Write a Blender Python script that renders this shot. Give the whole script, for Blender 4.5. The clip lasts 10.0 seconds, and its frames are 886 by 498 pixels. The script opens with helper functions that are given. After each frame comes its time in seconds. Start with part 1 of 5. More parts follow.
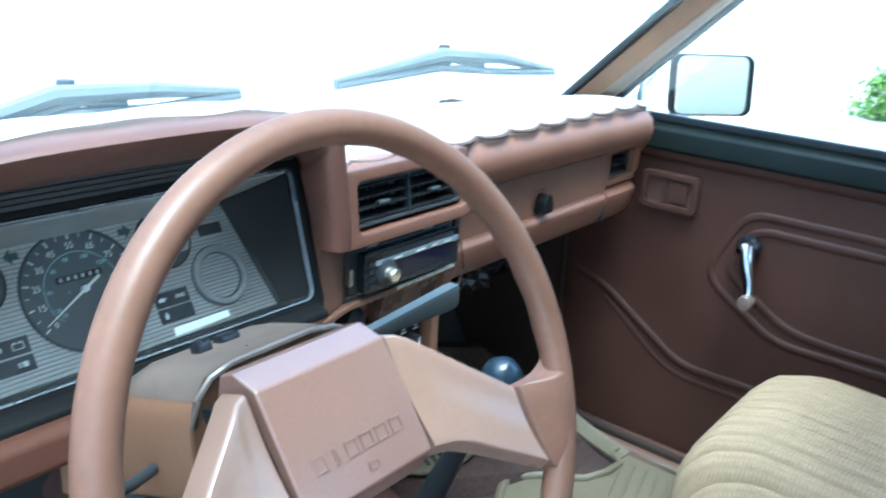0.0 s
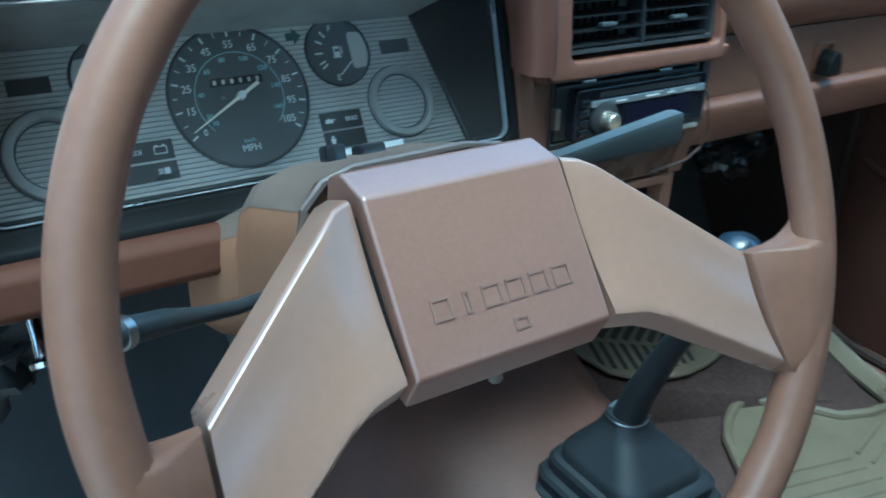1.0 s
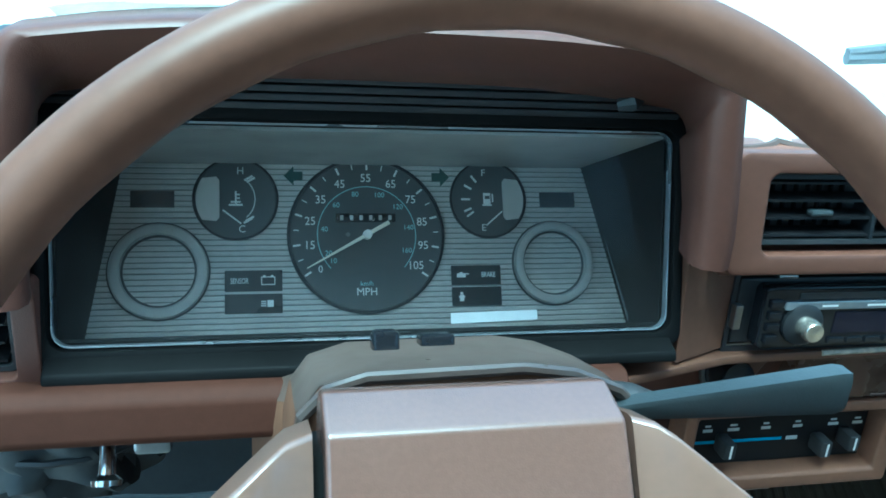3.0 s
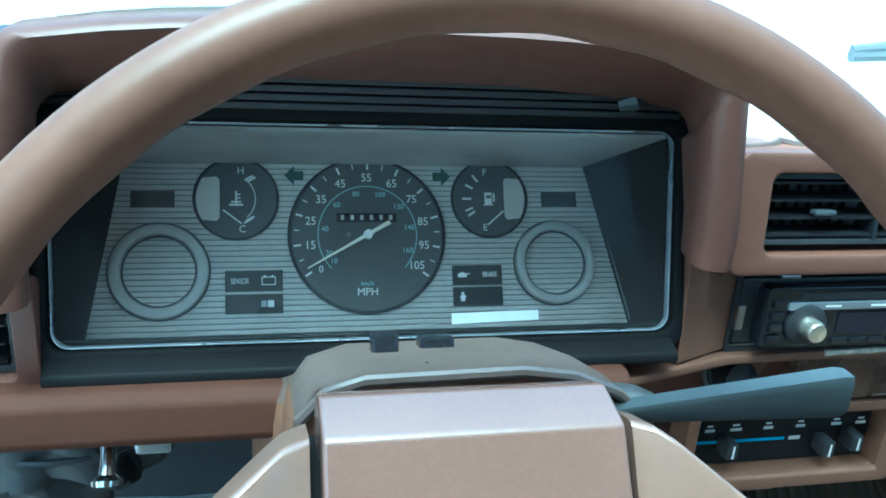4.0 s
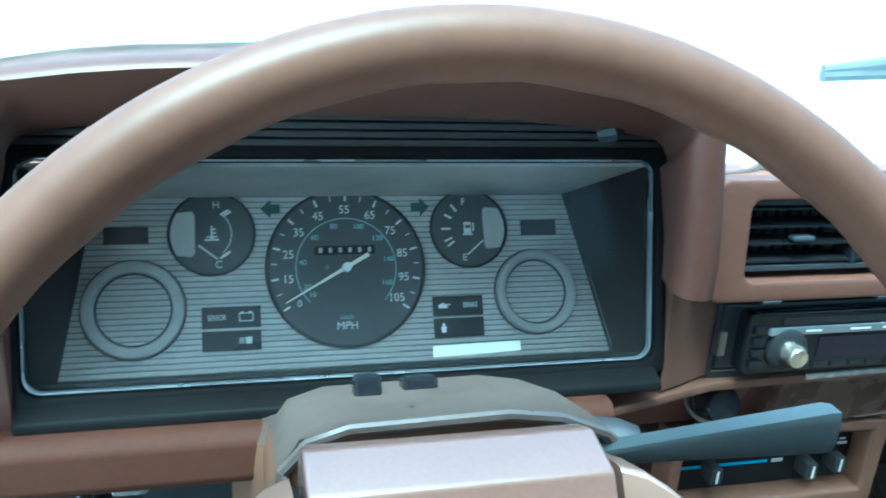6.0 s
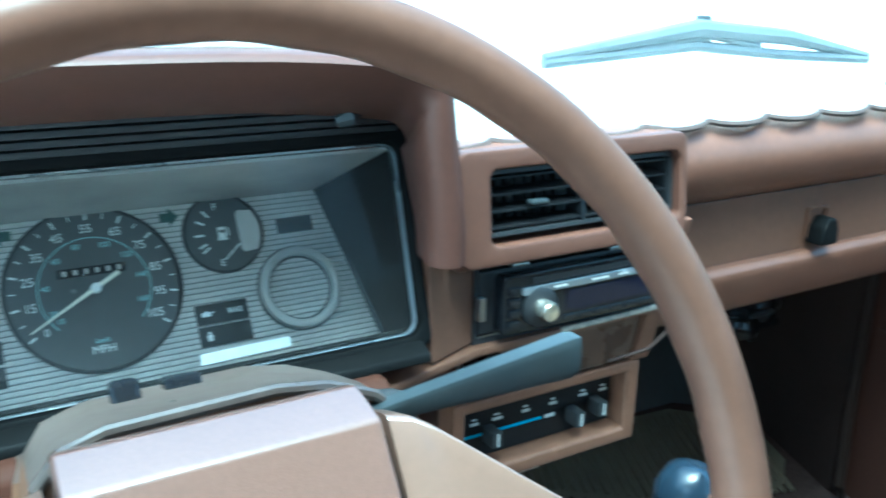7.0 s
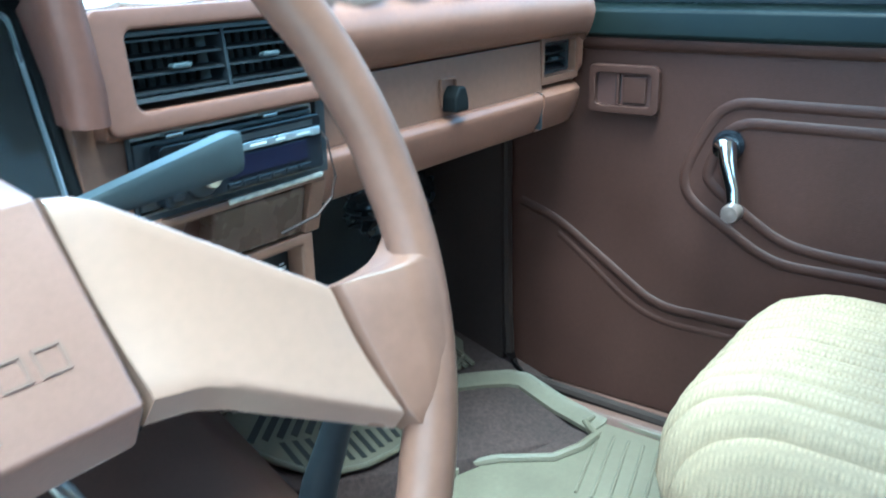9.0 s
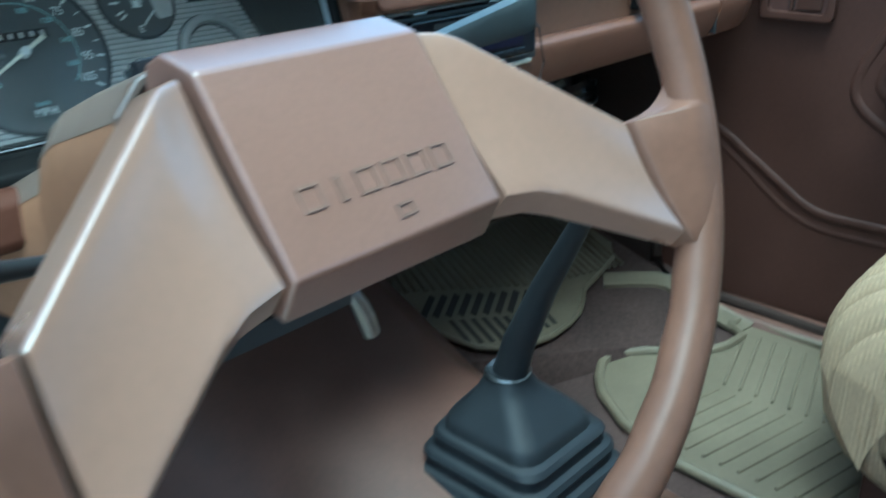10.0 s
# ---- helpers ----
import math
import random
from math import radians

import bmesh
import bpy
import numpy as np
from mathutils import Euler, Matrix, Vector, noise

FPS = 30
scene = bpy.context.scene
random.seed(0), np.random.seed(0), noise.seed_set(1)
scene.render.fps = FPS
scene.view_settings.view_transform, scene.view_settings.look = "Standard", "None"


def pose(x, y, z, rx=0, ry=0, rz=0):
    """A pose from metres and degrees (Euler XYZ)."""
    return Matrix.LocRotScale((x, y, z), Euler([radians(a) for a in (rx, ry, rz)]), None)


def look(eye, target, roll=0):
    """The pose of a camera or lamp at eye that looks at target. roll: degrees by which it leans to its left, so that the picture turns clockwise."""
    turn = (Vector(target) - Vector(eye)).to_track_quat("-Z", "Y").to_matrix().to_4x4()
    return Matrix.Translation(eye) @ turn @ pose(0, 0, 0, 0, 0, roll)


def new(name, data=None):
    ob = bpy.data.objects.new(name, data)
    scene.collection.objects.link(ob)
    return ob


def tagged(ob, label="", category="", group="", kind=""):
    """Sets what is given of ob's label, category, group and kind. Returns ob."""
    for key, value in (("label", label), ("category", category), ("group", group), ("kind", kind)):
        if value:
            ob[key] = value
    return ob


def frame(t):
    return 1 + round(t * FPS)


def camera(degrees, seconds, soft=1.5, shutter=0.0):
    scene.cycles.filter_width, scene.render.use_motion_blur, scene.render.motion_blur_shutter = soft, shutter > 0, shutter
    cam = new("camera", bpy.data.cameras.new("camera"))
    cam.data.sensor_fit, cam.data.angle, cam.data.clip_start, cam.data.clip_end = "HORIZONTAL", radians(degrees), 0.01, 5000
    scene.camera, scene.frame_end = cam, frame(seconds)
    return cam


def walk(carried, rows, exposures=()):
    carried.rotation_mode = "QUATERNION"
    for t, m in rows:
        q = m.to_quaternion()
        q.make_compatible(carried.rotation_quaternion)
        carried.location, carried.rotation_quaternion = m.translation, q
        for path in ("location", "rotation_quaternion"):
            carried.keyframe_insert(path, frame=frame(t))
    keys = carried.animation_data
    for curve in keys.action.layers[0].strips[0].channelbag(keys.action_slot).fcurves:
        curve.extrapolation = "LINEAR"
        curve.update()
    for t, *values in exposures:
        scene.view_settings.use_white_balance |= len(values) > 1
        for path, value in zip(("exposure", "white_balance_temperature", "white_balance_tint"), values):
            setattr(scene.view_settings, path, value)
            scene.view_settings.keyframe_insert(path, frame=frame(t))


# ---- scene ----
cam = camera(54.80, 10.0, soft=1.7, shutter=0.5)
PATH = [
    (0, (-0.3451, 0.1592, 1.2701), (1.1491, 1.3161, 0.6152), 3.74),
    (0.2, (-0.3327, 0.1615, 1.2569), (1.0905, 1.3834, 0.5631), 2.92),
    (0.5, (-0.2844, 0.2030, 1.2068), (0.9447, 1.5695, 0.4183), 1.66),
    (0.7, (-0.2545, 0.2110, 1.1797), (0.8666, 1.6428, 0.3472), 1.66),
    (1, (-0.2165, 0.2120, 1.1612), (0.7874, 1.7033, 0.2846), 2.12),
    (1.2, (-0.1882, 0.2040, 1.1614), (0.6937, 1.7680, 0.2804), 2.17),
    (1.5, (-0.1666, 0.2027, 1.1685), (0.5867, 1.8306, 0.2841), 2.54),
    (1.8, (-0.1307, 0.2186, 1.1755), (0.4528, 1.9271, 0.3149), 3.16),
    (2, (-0.1202, 0.2322, 1.1819), (0.3621, 1.9989, 0.3959), 4.47),
    (2.2, (-0.1046, 0.2446, 1.1845), (0.3130, 2.0534, 0.4510), 5.27),
    (2.5, (-0.0952, 0.2593, 1.1891), (0.3354, 2.0709, 0.4591), 4.84),
    (3, (-0.0783, 0.2667, 1.1857), (0.3630, 2.0790, 0.4639), 4.50),
    (4.5, (-0.0754, 0.2725, 1.1931), (0.3464, 2.0762, 0.4389), 4.60),
    (5, (-0.0784, 0.2767, 1.1990), (0.3320, 2.0737, 0.4228), 5.58),
    (5.2, (-0.0764, 0.2757, 1.1987), (0.3190, 2.0785, 0.4283), 5.54),
    (6.5, (-0.0774, 0.2838, 1.1946), (0.5992, 2.0406, 0.5379), 2.92),
    (6.7, (-0.0745, 0.2848, 1.1909), (0.7139, 2.0023, 0.5453), 2.59),
    (7, (-0.0683, 0.2607, 1.1768), (0.8983, 1.8991, 0.5594), 1.32),
    (7.2, (-0.0676, 0.2621, 1.1690), (0.9890, 1.8451, 0.5544), 1.34),
    (7.5, (-0.0684, 0.2455, 1.1527), (1.1210, 1.7347, 0.5464), 0.46),
    (7.8, (-0.0639, 0.2503, 1.1515), (1.2440, 1.6261, 0.5216), 0.36),
    (8, (-0.0608, 0.2432, 1.1298), (1.3267, 1.5541, 0.5327), -1.16),
    (8.2, (-0.0640, 0.2372, 1.1255), (1.3987, 1.4530, 0.5073), -1.03),
    (8.5, (-0.0624, 0.2349, 1.1087), (1.4512, 1.3903, 0.4971), -2.03),
    (9, (-0.0903, 0.2291, 1.0934), (1.4283, 1.3562, 0.4425), -1.30),
    (9.2, (-0.1102, 0.2269, 1.0861), (1.3847, 1.3750, 0.4177), -0.90),
    (9.5, (-0.1544, 0.2413, 1.0794), (1.2676, 1.4491, 0.3589), -0.15),
    (9.8, (-0.1830, 0.2510, 1.0797), (1.1780, 1.4993, 0.3119), -0.37),
    (10, (-0.2118, 0.2465, 1.0782), (1.1107, 1.5136, 0.2746), -1.28),
]
walk(cam, [(t, look(eye, target, roll)) for t, eye, target, roll in PATH], exposures=[(0.0, 2.51, 4530, -13), (0.5, 1.9, 4280, -18), (1.0, 1.92, 4220, -22), (1.5, 2.08, 4120, -25), (2.0, 1.91, 4080, -26), (2.5, 1.93, 4110, -28), (3.0, 2.01, 4060, -29), (4.5, 2.47, 4060, -29), (5.0, 2.49, 4060, -29), (6.5, 2.57, 4110, -28), (7.0, 2.65, 4150, -27), (7.5, 2.47, 4160, -26), (8.0, 2.33, 4170, -26), (8.5, 3.04, 4100, -23), (9.0, 3.21, 4130, -23), (9.5, 2.25, 4260, -20), (10.0, 2.14, 4400, -23)])

# ---- world, sun, exposure ----
SUN_ELEV, SUN_AZ = 76.0, 225.0      # degrees; azimuth clockwise from ahead (+y): a veiled sun on the driver's side
world = bpy.data.worlds.new("sky")
scene.world = world
world.use_nodes = True
wn = world.node_tree.nodes
sky = wn.new("ShaderNodeTexSky")
sky.sky_type = 'NISHITA'
sky.sun_disc = False
sky.dust_density, sky.air_density = 8.0, 1.0
sky.sun_elevation, sky.sun_rotation = radians(SUN_ELEV), radians(SUN_AZ)
wn["Background"].inputs[1].default_value = 0.15
world.node_tree.links.new(sky.outputs[0], wn["Background"].inputs[0])
sun_data = bpy.data.lights.new("sun", 'SUN')
sun_data.energy, sun_data.angle, sun_data.color = 0.8, radians(20), (1.0, 0.97, 0.93)
sun = new("sun", sun_data)
d = Vector((math.sin(radians(SUN_AZ)) * math.cos(radians(SUN_ELEV)), math.cos(radians(SUN_AZ)) * math.cos(radians(SUN_ELEV)), math.sin(radians(SUN_ELEV))))
sun.matrix_basis = look(d * 30, (0, 0, 0))


# ---- materials ----
def mat(name, base, rough=0.5, metal=0.0, tone=0.12, scale=12.0, fine=0.06, fine_scale=160.0, bump=0.0, bump_scale=900.0, spec=0.5, voronoi=False, dirt=0.0, sheen=0.07, coat=0.0):
    """A surface with broad tone, fine grain, a grainy relief and patches of wear."""
    m = bpy.data.materials.new(name)
    m.use_nodes = True
    n, l = m.node_tree.nodes, m.node_tree.links
    b = n["Principled BSDF"]
    b.inputs["Metallic"].default_value = metal
    b.inputs["Specular IOR Level"].default_value = spec
    b.inputs["Coat Weight"].default_value, b.inputs["Coat Roughness"].default_value = coat, 0.16
    tc = n.new("ShaderNodeTexCoord")
    n1 = n.new("ShaderNodeTexNoise"); n1.inputs["Scale"].default_value = scale; n1.inputs["Detail"].default_value = 4
    n2 = n.new("ShaderNodeTexNoise"); n2.inputs["Scale"].default_value = fine_scale; n2.inputs["Detail"].default_value = 3
    l.new(tc.outputs["Object"], n1.inputs["Vector"]); l.new(tc.outputs["Object"], n2.inputs["Vector"])
    m1 = n.new("ShaderNodeMapRange"); m1.inputs["From Min"].default_value = 0.3; m1.inputs["From Max"].default_value = 0.7
    m1.inputs["To Min"].default_value = 1 - tone; m1.inputs["To Max"].default_value = 1 + tone
    l.new(n1.outputs["Fac"], m1.inputs["Value"])
    m2 = n.new("ShaderNodeMapRange"); m2.inputs["From Min"].default_value = 0.3; m2.inputs["From Max"].default_value = 0.7
    m2.inputs["To Min"].default_value = 1 - fine; m2.inputs["To Max"].default_value = 1 + fine
    l.new(n2.outputs["Fac"], m2.inputs["Value"])
    mul = n.new("ShaderNodeMath"); mul.operation = 'MULTIPLY'
    l.new(m1.outputs[0], mul.inputs[0]); l.new(m2.outputs[0], mul.inputs[1])
    vm = n.new("ShaderNodeVectorMath"); vm.operation = 'SCALE'
    vm.inputs[0].default_value = base[:3]
    l.new(mul.outputs[0], vm.inputs["Scale"])
    col = vm.outputs[0]
    if dirt:
        n3 = n.new("ShaderNodeTexNoise"); n3.inputs["Scale"].default_value = 22; n3.inputs["Detail"].default_value = 6; n3.inputs["Roughness"].default_value = 0.65
        l.new(tc.outputs["Object"], n3.inputs["Vector"])
        m3 = n.new("ShaderNodeMapRange"); m3.inputs["From Min"].default_value = 0.42; m3.inputs["From Max"].default_value = 0.85
        m3.inputs["To Min"].default_value = 0.0; m3.inputs["To Max"].default_value = dirt
        l.new(n3.outputs["Fac"], m3.inputs["Value"])
        mx = n.new("ShaderNodeMix"); mx.data_type = 'RGBA'
        l.new(m3.outputs[0], mx.inputs["Factor"]); l.new(col, mx.inputs["A"])
        mx.inputs["B"].default_value = (base[0] * 0.45, base[1] * 0.43, base[2] * 0.42, 1)
        col = mx.outputs["Result"]
    l.new(col, b.inputs["Base Color"])
    mr = n.new("ShaderNodeMapRange"); mr.inputs["From Min"].default_value = 0.3; mr.inputs["From Max"].default_value = 0.7
    mr.inputs["To Min"].default_value = max(0.02, rough - sheen); mr.inputs["To Max"].default_value = min(1, rough + sheen)
    l.new(n1.outputs["Fac"], mr.inputs["Value"]); l.new(mr.outputs[0], b.inputs["Roughness"])
    if bump:
        if voronoi:
            t = n.new("ShaderNodeTexVoronoi"); t.inputs["Scale"].default_value = bump_scale; h = t.outputs["Distance"]
        else:
            t = n.new("ShaderNodeTexNoise"); t.inputs["Scale"].default_value = bump_scale; t.inputs["Detail"].default_value = 2; h = t.outputs["Fac"]
        l.new(tc.outputs["Object"], t.inputs["Vector"])
        bp = n.new("ShaderNodeBump"); bp.inputs["Strength"].default_value = bump; bp.inputs["Distance"].default_value = 0.0006
        l.new(h, bp.inputs["Height"]); l.new(bp.outputs[0], b.inputs["Normal"])
    return m


def weave(name, base):
    """Coarse woven cloth: little ridges across the pleats, broken into short stitches."""
    m = mat(name, base, 0.92, tone=0.08, fine=0.10, fine_scale=300, spec=0.15)
    n, l = m.node_tree.nodes, m.node_tree.links
    tc = n.new("ShaderNodeTexCoord")
    w1 = n.new("ShaderNodeTexWave"); w1.bands_direction = 'Y'; w1.inputs["Scale"].default_value = 62; w1.inputs["Distortion"].default_value = 1.2; w1.inputs["Detail Scale"].default_value = 30
    w2 = n.new("ShaderNodeTexWave"); w2.bands_direction = 'X'; w2.inputs["Scale"].default_value = 40; w2.inputs["Distortion"].default_value = 1.5; w2.inputs["Detail Scale"].default_value = 25
    mx = n.new("ShaderNodeMath"); mx.operation = 'MULTIPLY'
    for w in (w1, w2):
        l.new(tc.outputs["Object"], w.inputs["Vector"])
    l.new(w1.outputs["Fac"], mx.inputs[0]); l.new(w2.outputs["Fac"], mx.inputs[1])
    bp = n.new("ShaderNodeBump"); bp.inputs["Strength"].default_value = 0.7; bp.inputs["Distance"].default_value = 0.0014
    b = n["Principled BSDF"]
    l.new(mx.outputs[0], bp.inputs["Height"]); l.new(bp.outputs[0], b.inputs["Normal"])
    # crease shade between the stitches, put into the base colour
    mr = n.new("ShaderNodeMapRange"); mr.inputs["From Max"].default_value = 0.6; mr.inputs["To Min"].default_value = 0.86; mr.inputs["To Max"].default_value = 1.05
    vm = n.new("ShaderNodeVectorMath"); vm.operation = 'SCALE'
    old = b.inputs["Base Color"].links[0].from_socket
    l.new(mx.outputs[0], mr.inputs["Value"]); l.new(mr.outputs[0], vm.inputs["Scale"])
    l.new(old, vm.inputs[0]); l.new(vm.outputs[0], b.inputs["Base Color"])
    return m


def glass(name, gloss=0.06, tint=(1, 1, 1), haze=0.0):
    m = bpy.data.materials.new(name)
    m.use_nodes = True
    n, l = m.node_tree.nodes, m.node_tree.links
    n.remove(n["Principled BSDF"])
    t = n.new("ShaderNodeBsdfTransparent"); t.inputs[0].default_value = (*tint, 1)
    g = n.new("ShaderNodeBsdfGlossy"); g.inputs["Roughness"].default_value = 0.03
    mx = n.new("ShaderNodeMixShader"); mx.inputs[0].default_value = gloss
    l.new(t.outputs[0], mx.inputs[1]); l.new(g.outputs[0], mx.inputs[2])
    out = mx.outputs[0]
    # uneven pale film: dust and reflected haze mixed in as a diffuse share
    if haze:
        df = n.new("ShaderNodeBsdfDiffuse"); df.inputs[0].default_value = (0.75, 0.75, 0.73, 1)
        m2 = n.new("ShaderNodeMixShader")
        nz = n.new("ShaderNodeTexNoise"); nz.inputs["Scale"].default_value = 14; nz.inputs["Detail"].default_value = 5
        tc = n.new("ShaderNodeTexCoord"); l.new(tc.outputs["Object"], nz.inputs["Vector"])
        mr = n.new("ShaderNodeMapRange"); mr.inputs["From Min"].default_value = 0.3; mr.inputs["From Max"].default_value = 0.7
        mr.inputs["To Min"].default_value = haze * 0.5; mr.inputs["To Max"].default_value = haze * 1.5
        l.new(nz.outputs["Fac"], mr.inputs["Value"]); l.new(mr.outputs[0], m2.inputs[0])
        l.new(out, m2.inputs[1]); l.new(df.outputs[0], m2.inputs[2])
        out = m2.outputs[0]
    l.new(out, n["Material Output"].inputs[0])
    return m


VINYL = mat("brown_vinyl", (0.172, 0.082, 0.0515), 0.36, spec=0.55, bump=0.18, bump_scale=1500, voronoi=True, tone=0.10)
# hood and vent surround repeat the dash vinyl in darker tones, set per part
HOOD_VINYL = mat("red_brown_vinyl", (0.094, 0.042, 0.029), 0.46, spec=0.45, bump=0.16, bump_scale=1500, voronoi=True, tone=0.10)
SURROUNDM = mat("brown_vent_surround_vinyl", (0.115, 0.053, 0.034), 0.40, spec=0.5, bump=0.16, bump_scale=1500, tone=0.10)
# darker copy of the dash brown: shade from the driver put into the colour
PANELM = mat("shaded_brown_panel", (0.058, 0.025, 0.016), 0.65, spec=0.08, bump=0.16, bump_scale=1500, tone=0.10)
PLASTIC = mat("light_brown_plastic", (0.162, 0.084, 0.0525), 0.46, spec=0.35, bump=0.2, bump_scale=1500, tone=0.08)
RIM = mat("wheel_rim_plastic", (0.148, 0.076, 0.049), 0.42, spec=0.3, sheen=0.02, tone=0.10, scale=18, dirt=0.08)
PADM = mat("mauve_brown_vinyl", (0.174, 0.094, 0.068), 0.36, spec=0.6, tone=0.04, scale=20, fine=0.05, fine_scale=420, sheen=0.03, bump=0.10, bump_scale=1400, voronoi=True, coat=1.0)
SPOKE = mat("tan_plastic", (0.222, 0.134, 0.094), 0.30, spec=0.7, tone=0.04, fine=0.03, fine_scale=200, scale=14, sheen=0.03, coat=0.9)
SHROUD = mat("dusty_tan_plastic", (0.098, 0.074, 0.060), 0.34, spec=0.6, tone=0.16, scale=26, dirt=0.55)
COLUMNM = mat("tan_brown_column_plastic", (0.150, 0.080, 0.045), 0.45, spec=0.3, tone=0.07, scale=9, dirt=0.1)
DOORV = mat("dark_brown_door_vinyl", (0.047, 0.0215, 0.0152), 0.46, spec=0.22, bump=0.4, bump_scale=900, voronoi=True, tone=0.16, scale=8)
# door vinyl darkened for footwell trim: shade under the dash is in the colour
KICKM = mat("footwell_shaded_vinyl", (0.022, 0.014, 0.011), 0.7, spec=0.15, bump=0.3, bump_scale=900, tone=0.2, scale=10)
CARPET = mat("brown_carpet", (0.036, 0.0225, 0.0195), 0.95, bump=0.9, bump_scale=600, tone=0.2, fine=0.25, spec=0.2)
FIREWALL = mat("black_sound_padding", (0.034, 0.034, 0.034), 0.85, tone=0.3, bump=0.6, bump_scale=90)
TUNNELM = mat("brown_vinyl_floor", (0.078, 0.038, 0.026), 0.50, bump=0.3, bump_scale=500, tone=0.18, dirt=0.2)
BLACK = mat("black_plastic", (0.030, 0.031, 0.033), 0.46, tone=0.2, bump=0.15, bump_scale=1200)
GLOSSBLACK = mat("glossy_black_plastic", (0.012, 0.013, 0.016), 0.16, tone=0.1)
RUBBER = mat("black_rubber", (0.015, 0.017, 0.020), 0.5, spec=0.3, tone=0.2, bump=0.2, bump_scale=600)
STALKM = mat("grey_black_stalk_plastic", (0.042, 0.050, 0.053), 0.42, tone=0.1, bump=0.15, bump_scale=900)
STALKD = mat("black_lever_plastic", (0.018, 0.022, 0.026), 0.35, tone=0.1)
WIPERM = mat("blue_grey_metal", (0.115, 0.130, 0.140), 0.45, tone=0.2)
BELTM = mat("satin_black_sill", (0.006, 0.008, 0.007), 0.35, spec=0.15, tone=0.15)
BEZELM = mat("matt_black_bezel", (0.009, 0.009, 0.009), 0.55, spec=0.06, tone=0.2)
RINGM = mat("grey_blank_ring", (0.36, 0.35, 0.325), 0.5, tone=0.06)
FACEM = mat("silver_grey_dial_face", (0.46, 0.44, 0.405), 0.45, tone=0.06)
# patchy grey paints the lens's pale reflection onto the box's top wall
TOPWALL = mat("reflection_grey_ceiling", (0.32, 0.31, 0.295), 0.35, tone=0.45, scale=14, fine=0.02)
FACED = mat("dark_dial_groove", (0.17, 0.175, 0.17), 0.6, tone=0.06)
DIAL = mat("black_dial", (0.062, 0.066, 0.066), 0.4, tone=0.1)
WINDOWG = mat("dark_lamp_window", (0.02, 0.024, 0.027), 0.25, tone=0.1)
WHITEP = mat("white_dial_print", (0.72, 0.73, 0.70), 0.6, tone=0.02)
TEALP = mat("pale_teal_print", (0.36, 0.55, 0.55), 0.6, tone=0.02)
BLUEP = mat("blue_print", (0.10, 0.42, 0.70), 0.5, tone=0.02)
CHROME = mat("chrome", (0.72, 0.73, 0.74), 0.14, metal=1.0, tone=0.05)
STEEL = mat("worn_steel", (0.45, 0.46, 0.46), 0.35, metal=1.0, tone=0.15)
SILVER = mat("silver_plastic", (0.42, 0.46, 0.50), 0.28, metal=0.7, tone=0.06)
CLOTH = mat("white_dash_cover_cloth", (0.80, 0.79, 0.77), 0.9, tone=0.05, bump=0.8, bump_scale=420, spec=0.2)
CREAM = weave("cream_seat_cloth", (0.385, 0.282, 0.172))
MATM = mat("olive_tan_rubber_mat", (0.092, 0.074, 0.047), 0.6, tone=0.16, scale=9, bump=0.3, bump_scale=500, dirt=0.3)
WHITEPAINT = mat("white_paint", (0.80, 0.79, 0.76), 0.3, tone=0.03)
HEADLINER = mat("tan_headliner", (0.30, 0.22, 0.16), 0.85, tone=0.06, bump=0.3)
PILLARM = mat("tan_pillar_vinyl", (0.175, 0.092, 0.046), 0.6, tone=0.12, bump=0.3)
CONCRETE = mat("pale_concrete", (0.52, 0.50, 0.46), 0.9, tone=0.12, scale=0.8, fine=0.12, fine_scale=40, bump=0.4, bump_scale=120)
LEAF = mat("green_leaves", (0.14, 0.23, 0.045), 0.55, tone=0.35, scale=9)
BARK = mat("bark", (0.09, 0.07, 0.05), 0.9, tone=0.3)
STICKER = mat("white_sticker", (0.85, 0.86, 0.86), 0.5, tone=0.02)
LENS = glass("clear_instrument_lens", 0.004, (0.96, 0.97, 0.97), 0.010)
WINDOW = glass("window_glass", 0.05, (0.96, 0.98, 0.97))


# ---- building helpers ----
def thing(name, at, label, category, group="", kind=""):
    e = new(name)
    e.empty_display_size = 0.05
    e.matrix_basis = Matrix.Translation(at)
    return tagged(e, label, category, group, kind)


def finish(bm, angle=40):
    bmesh.ops.recalc_face_normals(bm, faces=bm.faces)
    me = bpy.data.meshes.new("mesh")
    bm.to_mesh(me)
    bm.free()
    me.polygons.foreach_set("use_smooth", [True] * len(me.polygons))
    me.set_sharp_from_angle(angle=radians(angle))
    return me


def part(name, bm, material, parent, label="", angle=40):
    """Links a bmesh, given in world metres, as one mesh object under a thing or a part."""
    me = bm if isinstance(bm, bpy.types.Mesh) else finish(bm, angle)
    me.name = name
    if not me.materials:
        me.materials.append(material)
    ob = new(name, me)
    if parent is not None:
        ob.parent = parent
        ob.matrix_parent_inverse = parent.matrix_basis.inverted() if parent.parent is None else Matrix()
    if me.polygons and len(me.polygons) < 4000:
        wn_mod = ob.modifiers.new("face_normals", 'WEIGHTED_NORMAL')
        wn_mod.keep_sharp = True
    if label:
        tagged(ob, label)
    return ob


def structure(name, bm, material, label, category="", angle=40):
    ob = part(name, bm, material, None, angle=angle)
    return tagged(ob, label, category or name.split("_")[0], kind="structure")


